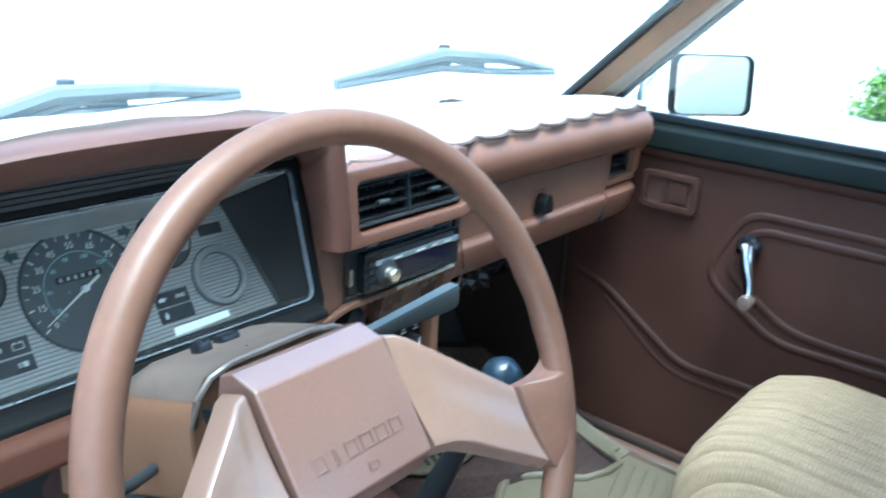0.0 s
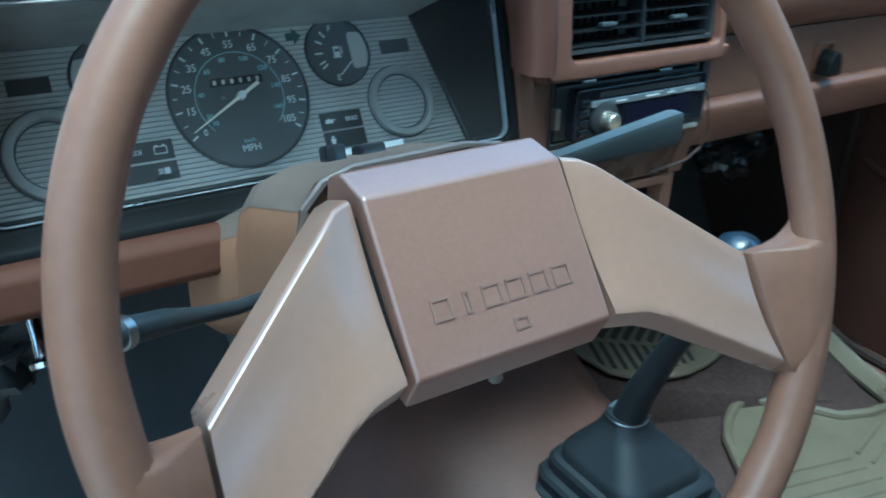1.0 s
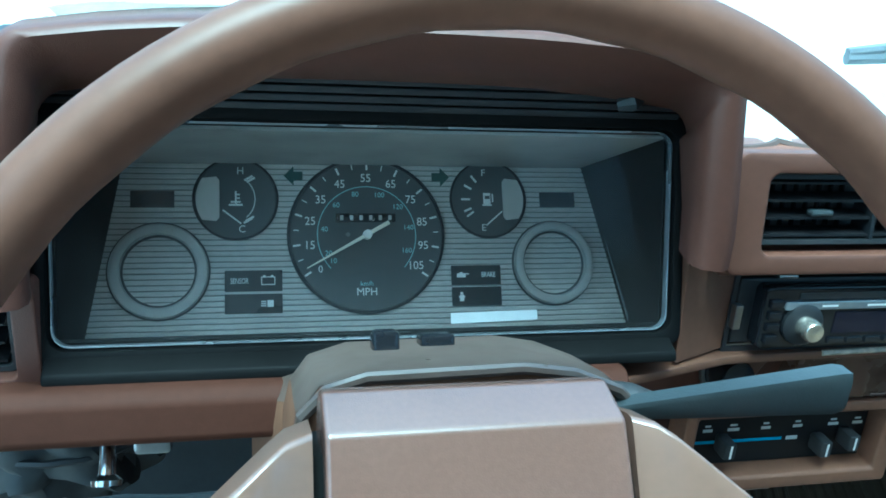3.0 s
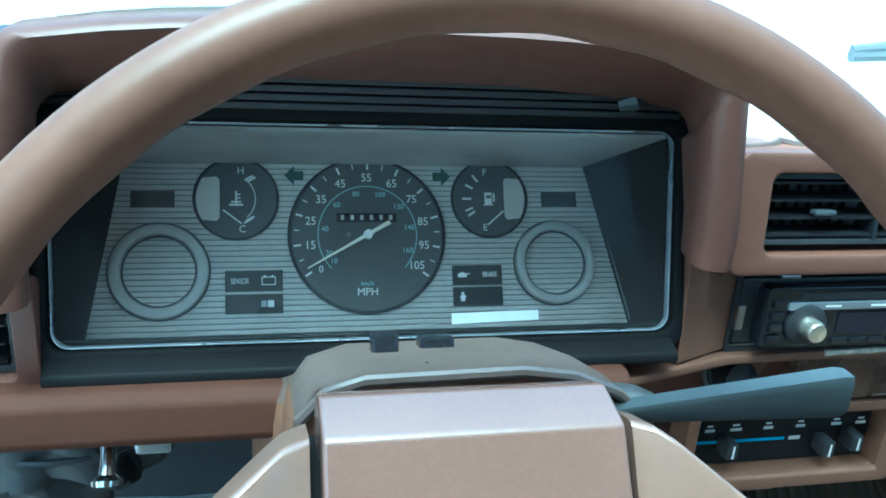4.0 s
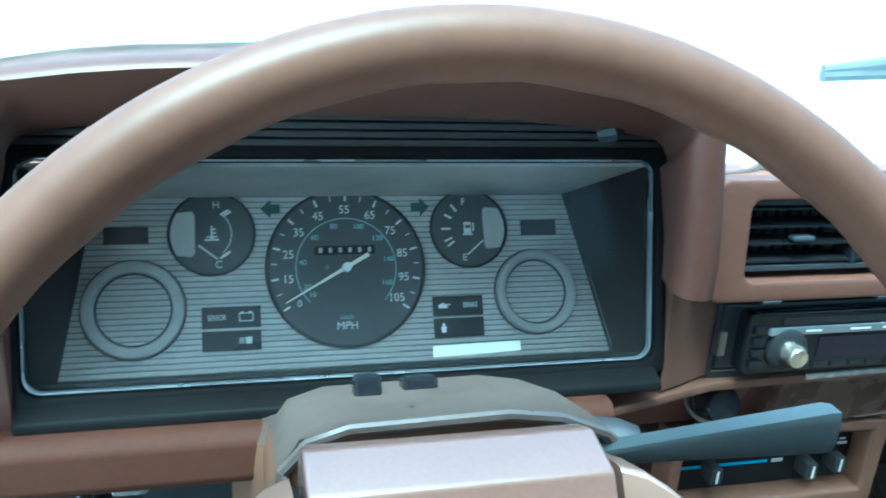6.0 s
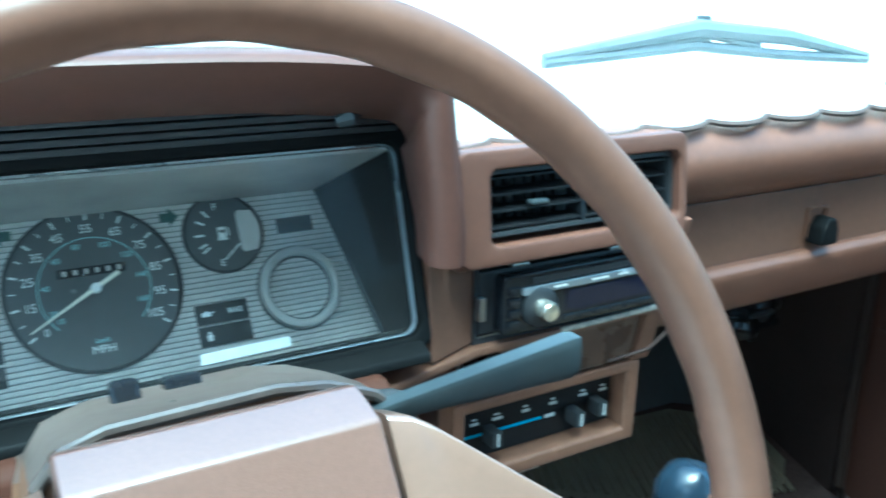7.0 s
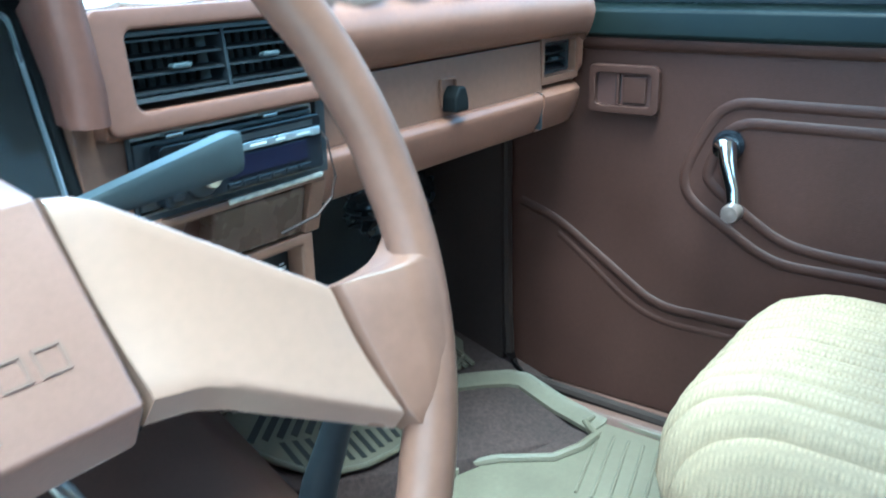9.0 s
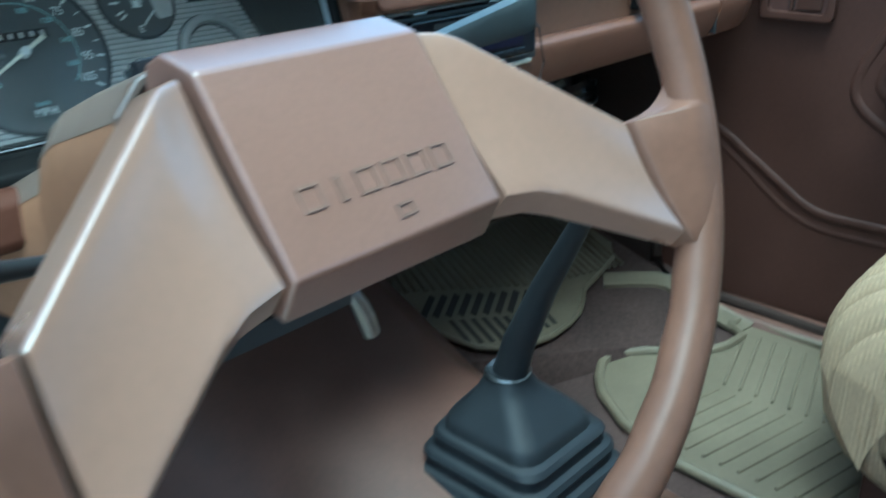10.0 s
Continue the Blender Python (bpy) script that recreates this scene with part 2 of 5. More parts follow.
def bevel(bm, offset, segments=2, angle=25):
    edges = [e for e in bm.edges if len(e.link_faces) == 2 and e.calc_face_angle(0) > radians(angle)]
    if edges and offset > 0:
        bmesh.ops.bevel(bm, geom=edges, offset=offset, segments=segments, profile=0.5, affect='EDGES', clamp_overlap=True)
    return bm


def box(x0, x1, y0, y1, z0, z1, r=0.0, seg=2, m=None):
    bm = bmesh.new()
    v = [bm.verts.new((x, y, z)) for x in (x0, x1) for y in (y0, y1) for z in (z0, z1)]
    for f in ((0, 1, 3, 2), (4, 6, 7, 5), (0, 4, 5, 1), (2, 3, 7, 6), (0, 2, 6, 4), (1, 5, 7, 3)):
        bm.faces.new([v[i] for i in f])
    bmesh.ops.recalc_face_normals(bm, faces=bm.faces)
    bevel(bm, r, seg)
    if m is not None:
        bm.transform(m)
    return bm


def prism(front, offset, r=0.0, seg=2):
    """A solid between a polygon of 3D points and the same polygon moved by offset (a vector, or one for each point)."""
    bm = bmesh.new()
    off = offset if isinstance(offset, list) else [offset] * len(front)
    a = [bm.verts.new(p) for p in front]
    b = [bm.verts.new(Vector(p) + Vector(o)) for p, o in zip(front, off)]
    bm.faces.new(a)
    bm.faces.new(list(reversed(b)))
    n = len(a)
    for i in range(n):
        bm.faces.new((a[i], b[i], b[(i + 1) % n], a[(i + 1) % n]))
    bmesh.ops.recalc_face_normals(bm, faces=bm.faces)
    return bevel(bm, r, seg)


def profile_x(pts, x0, x1, r=0.0, seg=2):
    """A profile of (y, z) points drawn out from x0 to x1."""
    return prism([(x0, y, z) for y, z in pts], Vector((x1 - x0, 0, 0)), r, seg)


def loft(loops, closed=True, caps=True):
    """A skin over loops of equal length."""
    bm = bmesh.new()
    rows = [[bm.verts.new(p) for p in lp] for lp in loops]
    n = len(rows[0])
    for a, b in zip(rows, rows[1:]):
        for i in range(n if closed else n - 1):
            j = (i + 1) % n
            bm.faces.new((a[i], a[j], b[j], b[i]))
    if caps and closed:
        bm.faces.new(list(reversed(rows[0])))
        bm.faces.new(rows[-1])
    return bm


def tube(path, radius, sides=12, caps=True, flat=1.0):
    """A round bar along a path of points; radius may be a list; flat squeezes its height."""
    pts = [Vector(p) for p in path]
    rad = radius if isinstance(radius, (list, tuple)) else [radius] * len(pts)
    loops = []
    for i, p in enumerate(pts):
        t = (pts[min(i + 1, len(pts) - 1)] - pts[max(i - 1, 0)]).normalized()
        up = Vector((0, 0, 1)) if abs(t.z) < 0.95 else Vector((0, 1, 0))
        a = t.cross(up).normalized()
        b = a.cross(t).normalized()
        loops.append([p + rad[i] * (math.cos(k * 2 * math.pi / sides) * a + flat * math.sin(k * 2 * math.pi / sides) * b) for k in range(sides)])
    return loft(loops, True, caps)


def lathe(prof, m=None, sides=28):
    """A turned form: (radius, height) points turned round the local z axis."""
    loops = [[(max(r, 1e-5) * math.cos(k * 2 * math.pi / sides), max(r, 1e-5) * math.sin(k * 2 * math.pi / sides), h) for k in range(sides)] for r, h in prof]
    bm = loft(loops, True, True)
    if m is not None:
        bm.transform(m)
    return bm


def basis(o, a, b, c):
    """A matrix with origin o and axes a, b, c."""
    return Matrix(((a[0], b[0], c[0], o[0]), (a[1], b[1], c[1], o[1]), (a[2], b[2], c[2], o[2]), (0, 0, 0, 1)))


def round_rect(w, h, r, n=5):
    pts = []
    for cx, cy, a0 in ((w / 2 - r, h / 2 - r, 0), (-w / 2 + r, h / 2 - r, 90), (-w / 2 + r, -h / 2 + r, 180), (w / 2 - r, -h / 2 + r, 270)):
        for k in range(n + 1):
            a = radians(a0 + 90 * k / n)
            pts.append((cx + r * math.cos(a), cy + r * math.sin(a)))
    return pts


def ring(outer, inner, z0, z1, m, r=0.0):
    """A frame between two outlines of equal length, from height z0 to z1."""
    bm = bmesh.new()
    rows = [[bm.verts.new((x, y, z)) for x, y in lp] for lp, z in ((outer, z0), (outer, z1), (inner, z1), (inner, z0))]
    n = len(outer)
    for k in range(4):
        a, b = rows[k], rows[(k + 1) % 4]
        for i in range(n):
            j = (i + 1) % n
            bm.faces.new((a[i], a[j], b[j], b[i]))
    bmesh.ops.recalc_face_normals(bm, faces=bm.faces)
    bevel(bm, r, 2, 50)
    bm.transform(m)
    return bm


def plate(outline, z0, z1, m, r=0.0):
    bm = prism([(x, y, z1) for x, y in outline], Vector((0, 0, z0 - z1)), r)
    bm.transform(m)
    return bm


def circle(r, n=40, a0=0.0):
    return [(r * math.cos(2 * math.pi * k / n + a0), r * math.sin(2 * math.pi * k / n + a0)) for k in range(n)]


def letters(string, size, m, material, parent, name="lettering", extrude=0.0002, squeeze=1.0):
    """Words in the built-in font, as a mesh, centred on the origin of m."""
    cu = bpy.data.curves.new("words", 'FONT')
    cu.body, cu.size, cu.extrude, cu.align_x, cu.align_y, cu.resolution_u = string, size, extrude, 'CENTER', 'CENTER', 3
    ob = bpy.data.objects.new("words", cu)
    scene.collection.objects.link(ob)
    me = bpy.data.meshes.new_from_object(ob.evaluated_get(bpy.context.evaluated_depsgraph_get()))
    bpy.data.objects.remove(ob)
    me.transform(m @ Matrix.Diagonal((squeeze, 1, 1, 1)))
    me.materials.clear()
    return part(name, me, material, parent)

# ---- the cab: floor, walls, doors, roof ----
DOOR_X = 0.965
FLOOR_Z = 0.44

structure("ground", box(-2500, 2500, -2500, 2500, -0.12, -0.02), CONCRETE, "pale sunlit concrete yard around the truck")
bm = box(-0.52, 1.00, -0.75, 1.10, FLOOR_Z - 0.03, FLOOR_Z)
structure("floor", bm, CARPET, "brown carpeted floor of the truck cab")

# firewall with a sloped toe board
structure("wall_front", profile_x([(1.10, FLOOR_Z - 0.03), (1.03, FLOOR_Z), (1.14, 0.62), (1.12, 0.985), (1.16, 0.985), (1.18, 0.60)], -0.52, 1.00), FIREWALL, "dark padded firewall under the dashboard", "wall")
structure("wall_rear", profile_x([(-0.75, 0.40), (-0.72, 0.40), (-0.62, 1.08), (-0.65, 1.08)], -0.52, 1.02), DOORV, "dark brown rear wall of the cab", "wall")
REAR = [(-0.65, 1.08), (-0.62, 1.08), (-0.50, 1.58), (-0.54, 1.58)]
# unseen, added to block rear light where the driver's body would
structure("wall_rear_left", profile_x(REAR, -0.52, 0.52), HEADLINER, "unseen tan panel standing in for the driver's body at the rear window", "wall")
structure("wall_rear_right", profile_x(REAR, 0.93, 1.02), HEADLINER, "tan corner post of the cab", "wall")
structure("ceiling", profile_x([(-0.58, 1.56), (0.26, 1.58), (0.315, 1.555), (0.325, 1.575), (0.26, 1.62), (-0.58, 1.60)], -0.52, 1.02, 0.006), HEADLINER, "tan headliner under the cab roof")


def pillar(name, side):
    foot, head = Vector((side[0], 0.915, 1.035)), Vector((side[1], 0.29, 1.575))
    s = 1 if side[0] > 0 else -1
    sec = [(-0.028 * s, 0.020), (-0.012 * s, 0.034), (0.020 * s, 0.030), (0.030 * s, 0.0), (0.024 * s, -0.032), (-0.010 * s, -0.040), (-0.026 * s, -0.022)]
    bm = loft([[p + Vector((a, b, 0)) for a, b in sec] for p in (foot, foot.lerp(head, 0.5) + Vector((0.004 * s, 0.012, 0)), head)])
    ob = structure(name, bm, PILLARM, "tan vinyl windscreen pillar with a dark rubber edge", "pillar")
    part("rubber_edge", tube([foot + Vector((-0.026 * s, 0.034, 0)), foot.lerp(head, 0.5) + Vector((-0.022 * s, 0.046, 0)), head + Vector((-0.026 * s, 0.034, 0))], 0.008, 8), RUBBER, ob, "black rubber windscreen seal")
    part("inner_edge", tube([foot + Vector((0.012 * s, -0.044, 0)), foot.lerp(head, 0.5) + Vector((0.016 * s, -0.032, 0)), head + Vector((0.012 * s, -0.044, 0))], 0.006, 8), RUBBER, ob, "dark door seal")
    return ob


pillar("pillar_right", (1.022, 0.888))
pillar("pillar_left", (-0.475, -0.36))

# windscreen: a bowed pane leaning back
bm = bmesh.new()
rows = []
for j in range(7):
    f = j / 6
    row = []
    for i in range(13):
        g = i / 12 * 2 - 1
        row.append(bm.verts.new((0.26 + g * (0.735 - 0.125 * f), 1.035 - 0.10 * g * g - 0.700 * f + 0.01 * math.sin(math.pi * f), 1.045 + 0.52 * f)))
    rows.append(row)
for a, b in zip(rows, rows[1:]):
    for i in range(12):
        bm.faces.new((a[i], a[i + 1], b[i + 1], b[i]))
bmesh.ops.solidify(bm, geom=bm.faces[:], thickness=0.005)
screen = structure("window_1", bm, WINDOW, "clear laminated windscreen glass", "window")
screen.visible_shadow = False

# ---- passenger door ----
door = tagged(new("door_1"), "closed dark brown vinyl passenger door with chrome winder", "door", kind="structure")
door.matrix_basis = Matrix.Translation((DOOR_X + 0.03, 0.4, 0.47))
bm = prism([(DOOR_X + 0.004, 0.95, 0.462), (DOOR_X + 0.004, -0.60, 0.462), (DOOR_X + 0.004, -0.60, 0.987), (DOOR_X + 0.004, 0.95, 0.987)], Vector((0.05, 0, 0)), 0.004)
part("door_shell", bm, DOORV, door)


def door_line(pts, n=10):
    """A smooth run through (y, z) corner points with rounded corners."""
    out = []
    for i, p in enumerate(pts):
        p = Vector(p)
        if i in (0, len(pts) - 1):
            out.append(p)
            continue
        a, b = Vector(pts[i - 1]), Vector(pts[i + 1])
        da, db = min((a - p).length * 0.45, 0.035), min((b - p).length * 0.45, 0.035)
        p0, p1 = p + (a - p).normalized() * da, p + (b - p).normalized() * db
        for k in range(n // 2 + 1):
            t = k / (n // 2)
            out.append((1 - t) ** 2 * p0 + 2 * t * (1 - t) * p + t * t * p1)
    return out


def bead(name, pts, width, height, label=""):
    """A padded welt on the door's inner face."""
    run = door_line(pts)
    bm = bmesh.new()
    rows = []
    for i, p in enumerate(run):
        t = (run[min(i + 1, len(run) - 1)] - run[max(i - 1, 0)]).normalized()
        nrm = Vector((-t.y, t.x))
        row = []
        for k in range(7):
            a = math.pi * k / 6
            q = p + nrm * (math.cos(a) * width / 2)
            row.append(bm.verts.new((DOOR_X + 0.006 - math.sin(a) * height, q.x, q.y)))
        rows.append(row)
    for a, b in zip(rows, rows[1:]):
        for i in range(6):
            bm.faces.new((a[i], a[i + 1], b[i + 1], b[i]))
    return part(name, bm, DOORV, door, label, 60)


# upper padded panel, raised inside its outline, with a double welt
bead("welt", [(-0.44, 0.918), (0.578, 0.914), (0.622, 0.822), (0.616, 0.785), (0.500, 0.715), (-0.44, 0.716)], 0.016, 0.0045)
bead("inner_welt", [(-0.44, 0.892), (0.566, 0.890), (0.592, 0.824), (0.586, 0.806), (0.490, 0.742), (0.420, 0.735), (-0.44, 0.740)], 0.016, 0.0045)
bead("lower_welt", [(0.868, 0.745), (0.804, 0.725), (0.648, 0.623), (-0.44, 0.630)], 0.017, 0.0045)
bead("lower_inner_welt", [(0.804, 0.704), (0.770, 0.682), (0.690, 0.620), (0.640, 0.601), (-0.44, 0.608)], 0.013, 0.0030)
bead("top_roll", [(-0.44, 0.985), (0.880, 0.985)], 0.030, 0.012)
# belt sill
part("belt_moulding", prism([(DOOR_X - 0.012, 0.93, 0.990), (DOOR_X - 0.006, 0.93, 1.022), (DOOR_X + 0.015, 0.93, 1.030), (DOOR_X + 0.06, 0.93, 1.030), (DOOR_X + 0.06, 0.93, 0.985), (DOOR_X - 0.005, 0.93, 0.986)], Vector((0, -1.38, 0)), 0.004), BELTM, door, "dark glossy window sill moulding")
part("window_seal", prism([(DOOR_X + 0.012, 0.93, 1.031), (DOOR_X + 0.012, 0.93, 1.043), (DOOR_X + 0.022, 0.93, 1.043), (DOOR_X + 0.022, 0.93, 1.031)], Vector((0, -1.38, 0)), 0.002), RUBBER, door, "black rubber window seal")
part("sill_trim", prism([(DOOR_X + 0.030, 0.93, 1.031), (DOOR_X + 0.030, 0.93, 1.036), (DOOR_X + 0.066, 0.93, 1.036), (DOOR_X + 0.066, 0.93, 1.031)], Vector((0, -1.38, 0)), 0.001), CHROME, door, "bright outer sill strip")

# inner handle: bezel, cup, lever
hm = basis((DOOR_X + 0.002, 0.7075, 0.921), (0, -1, 0), (0, 0, 1), (-1, 0, 0))
handle = part("door_handle", ring(round_rect(0.100, 0.064, 0.010), round_rect(0.078, 0.042, 0.006), 0.0, 0.011, hm, 0.002), DOORV, door, "recessed brown plastic door release")
part("cup", plate(round_rect(0.080, 0.044, 0.006), 0.0, 0.003, hm), mat("handle_cup", (0.075, 0.036, 0.028), 0.4), handle)
part("divider", box(-0.010, -0.0055, -0.020, 0.020, 0.003, 0.010, 0.001, m=hm), DOORV, handle)
part("lever", box(-0.001, 0.032, -0.018, 0.018, 0.003, 0.009, 0.003, m=hm), DOORV, handle)
part("lever_slot", box(-0.013, -0.005, -0.017, 0.017, 0.0032, 0.0042, 0.0, m=hm), BLACK, handle)

# window winder
wm = basis((DOOR_X, 0.563, 0.862), (0, -1, 0), (0, 0, 1), (-1, 0, 0))
winder = part("window_winder", lathe([(0.0, 0.0), (0.019, 0.0), (0.020, 0.008), (0.016, 0.014), (0.0, 0.016)], wm), GLOSSBLACK, door, "chrome window winder handle")
arm_a, arm_b = Vector((DOOR_X - 0.022, 0.560, 0.866)), Vector((DOOR_X - 0.045, 0.537, 0.795))
part("hub", lathe([(0.0, 0.010), (0.012, 0.010), (0.014, 0.020), (0.012, 0.030), (0.006, 0.034), (0.0, 0.034)], wm), CHROME, winder)
part("arm", tube([arm_a, arm_a.lerp(arm_b, 0.3) + Vector((-0.006, 0, 0)), arm_a.lerp(arm_b, 0.7), arm_b], [0.0125, 0.0105, 0.0090, 0.0090], 14), CHROME, winder)
km = basis(arm_b + Vector((0.002, 0, -0.004)), (0, -1, 0), (0, 0, 1), (-1, 0, 0))
part("knob", lathe([(0.0, 0.0), (0.0105, 0.0), (0.0120, 0.004), (0.0120, 0.018), (0.0100, 0.022), (0.0, 0.023)], km), mat("brown_knob", (0.13, 0.095, 0.08), 0.35), winder)

# side glass
glass_ob = structure("window_2", prism([(DOOR_X + 0.02, 0.90, 1.03), (DOOR_X + 0.02, -0.42, 1.03), (DOOR_X - 0.06, -0.42, 1.55), (DOOR_X - 0.06, 0.30, 1.55)], Vector((0.004, 0, 0))), WINDOW, "clear passenger side window glass", "window")
glass_ob.visible_shadow = False

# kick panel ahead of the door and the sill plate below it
structure("trim_kick", prism([(0.945, 1.20, 0.42), (0.945, 0.885, 0.42), (0.950, 0.885, 1.00), (0.950, 1.20, 1.00)], Vector((0.05, 0, 0)), 0.006), KICKM, "brown kick panel with the footwell's shade in its colour", "trim")
structure("trim_door_seal", tube([(0.953, 0.884, 0.99), (0.953, 0.882, 0.60), (0.950, 0.876, 0.50), (0.945, 0.850, 0.468), (0.945, 0.60, 0.460), (0.945, -0.40, 0.460)], 0.0085, 8), KICKM, "brown door seal around the opening", "trim")
structure("wall_side_right", box(1.00, 1.02, -0.76, 1.12, 0.30, 0.985), WHITEPAINT, "white outer skin of the passenger door", "wall")
structure("trim_sill", prism([(0.915, 0.90, FLOOR_Z), (0.925, 0.90, FLOOR_Z + 0.016), (0.960, 0.88, 0.462), (0.990, 0.88, 0.462), (0.990, 0.88, 0.41), (0.915, 0.90, 0.41)], Vector((0, -1.35, 0)), 0.003), TUNNELM, "scuffed brown sill plate", "trim")
# driver's side: the unseen door stands open, angled to hold back side light
structure("trim_sill_left", box(-0.50, -0.42, -0.70, 0.95, 0.40, 0.47, 0.006), TUNNELM, "brown sill of the driver's doorway", "trim")
da = radians(58)
structure("door_2", box(-0.045, 0.0, -1.20, 0.0, 0.36, 1.01, 0.006, m=Matrix.Translation((-0.49, 0.99, 0)) @ Matrix.Rotation(-da, 4, 'Z')), DOORV, "unseen dark brown vinyl driver's door standing open to trim side light", "door")
structure("wall_post", box(-0.52, -0.46, -0.66, -0.28, 0.40, 1.60, 0.006), HEADLINER, "tan post behind the driver's doorway", "wall")
structure("wall_post_right", box(0.955, 1.02, -0.66, -0.30, 1.00, 1.60, 0.006), HEADLINER, "tan post behind the passenger window", "wall")

# ---- dashboard ----
dash = thing("dashboard", (0.25, 0.85, 0.80), "brown padded vinyl dashboard with air vents", "dashboard")

# padded top on the passenger side: long soft roll
ROLL = [(1.02, 1.030), (0.93, 1.048), (0.80, 1.064), (0.765, 1.065), (0.748, 1.059), (0.738, 1.047), (0.734, 1.032), (0.737, 1.016), (0.746, 1.003), (0.760, 0.994), (0.80, 0.990), (1.02, 0.99)]
loops = []
for x, sag in ((0.4195, -0.004), (0.4215, -0.001), (0.427, 0.0), (0.60, 0.0), (0.78, -0.001), (0.90, -0.004), (0.925, -0.008), (0.940, -0.020)):
    loops.append([(x, y + (0.012 if x > 0.93 else 0.0), z + (sag if z > 1.0 else 0)) for y, z in ROLL])
part("padded_roll", loft(loops), VINYL, dash)
# end cap towards the door
part("end_cap", profile_x([(1.02, 1.02), (0.80, 1.03), (0.765, 1.02), (0.765, 0.95), (0.80, 0.90), (1.02, 0.90)], 0.936, 0.958, 0.006), VINYL, dash)

# centre vent surround
VM = basis((0.322, 0.722, 1.026), (1, 0, 0), (0, 0.12, 0.993), (0, -0.993, 0.12))
outer = [(x - 0.0052, y) for x, y in round_rect(0.2036, 0.080, 0.008)]
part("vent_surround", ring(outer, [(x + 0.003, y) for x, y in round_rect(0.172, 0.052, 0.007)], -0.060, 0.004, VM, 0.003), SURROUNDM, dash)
part("vent_top", profile_x([(0.98, 1.04), (0.80, 1.064), (0.755, 1.067), (0.735, 1.064), (0.724, 1.058), (0.74, 1.05), (0.98, 1.03)], 0.212, 0.419, 0.003), VINYL, dash)
part("dash_core", profile_x([(0.99, 1.03), (0.80, 1.05), (0.80, 0.90), (0.99, 0.86)], 0.216, 0.94), BLACK, dash)
part("dash_core", profile_x([(0.99, 0.985), (0.87, 0.995), (0.84, 0.93), (0.80, 0.90), (0.99, 0.86)], -0.46, 0.214), BLACK, dash)


SLATM = mat("black_vent_slat", (0.010, 0.010, 0.011), 0.42, spec=0.4)
GROOVE = mat("matt_black_vane", (0.006, 0.006, 0.007), 0.9, spec=0.2)


def air_vent(name, m, w, h, slats, columns, depth=0.030):
    """A louvred outlet in a dark frame; local x across, y up, z out."""
    v = part(name, ring(round_rect(w, h, 0.004), round_rect(w - 0.006, h - 0.006, 0.003), -depth, -0.004, m), BLACK, dash, "black louvred air vent")
    part("duct", plate(round_rect(w, h, 0.004), -depth - 0.004, -depth, m), BLACK, v)
    for c in range(columns):
        x0 = -w / 2 + 0.003 + c * (w - 0.006) / columns
        x1 = x0 + (w - 0.006) / columns - 0.003
        for k in range(slats):
            y = -h / 2 + (k + 0.5) * h / slats
            bm = prism([(x0, y - 0.0010, -0.006), (x0, y + 0.0005, -0.006), (x0, y + 0.0034, -0.020), (x0, y + 0.0019, -0.020)], Vector((x1 - x0, 0, 0)))
            bm.transform(m)
            part("slat", bm, SLATM, v)
        n = 9
        for k in range(1, n):
            x = x0 + (x1 - x0) * k / n
            part("vane", box(x - 0.0007, x + 0.0007, -h / 2 + 0.003, h / 2 - 0.003, -0.0285, -0.025, 0, m=m), GROOVE, v)
        if c < columns - 1:
            part("divider", box(x1, x1 + 0.003, -h / 2 + 0.002, h / 2 - 0.002, -0.024, -0.004, 0.0006, m=m), RUBBER, v)
        part("tab", box((x0 + x1) / 2 - 0.008, (x0 + x1) / 2 + 0.008, -0.004, 0.0, -0.008, -0.001, 0.0015, m=m), STALKM, v)
    return v


air_vent("centre_vent", VM @ Matrix.Translation((0.003, 0.002, 0)), 0.170, 0.046, 4, 2)
SVM = basis((0.893, 0.771, 0.967), (1, 0, 0), (0, 0, 1), (0, -1, 0))
air_vent("side_vent", SVM, 0.078, 0.040, 4, 1)
part("side_vent_surround", ring(round_rect(0.096, 0.062, 0.004), round_rect(0.080, 0.042, 0.003), -0.030, 0.006, SVM, 0.0015), PLASTIC, dash)

# glove box: door, lip, latch
glove = part("glovebox_door", profile_x([(0.766, 0.991), (0.763, 0.930), (0.780, 0.928), (0.785, 0.989)], 0.428, 0.843, 0.002), PLASTIC, dash, "light brown glove box lid")
GL = basis((0.645, 0.762, 0.956), (1, 0, 0), (0, 0, 1), (0, -1, 0))
part("latch_cup", ring(round_rect(0.030, 0.030, 0.003), round_rect(0.025, 0.025, 0.002), -0.002, 0.0012, GL), PLASTIC, glove)
LG = GL @ Matrix.Translation((-0.002, -0.004, 0))
part("latch", prism([LG @ Vector((a, b, 0.0)) for a, b in ((-0.0125, -0.0150), (0.0125, -0.0150), (0.0115, 0.0), (0.0065, 0.0110), (-0.0035, 0.0120), (-0.0110, 0.0020))], LG.to_3x3() @ Vector((0, 0, 0.019)), 0.003, 3), BEZELM, glove, "black moulded pull latch")
LIP = [(0.768, 0.931), (0.757, 0.930), (0.752, 0.925), (0.752, 0.918), (0.758, 0.895), (0.768, 0.880), (0.800, 0.872), (0.84, 0.872), (0.84, 0.93)]
part("glovebox_lip", profile_x(LIP, 0.428, 0.829, 0.002), VINYL, dash)
loops = [[(x, y + dy, z) for y, z in LIP] for x, dy in ((0.8325, 0.0), (0.90, 0.0), (0.93, 0.004), (0.945, 0.018))]
part("lip_end", loft(loops), VINYL, dash)
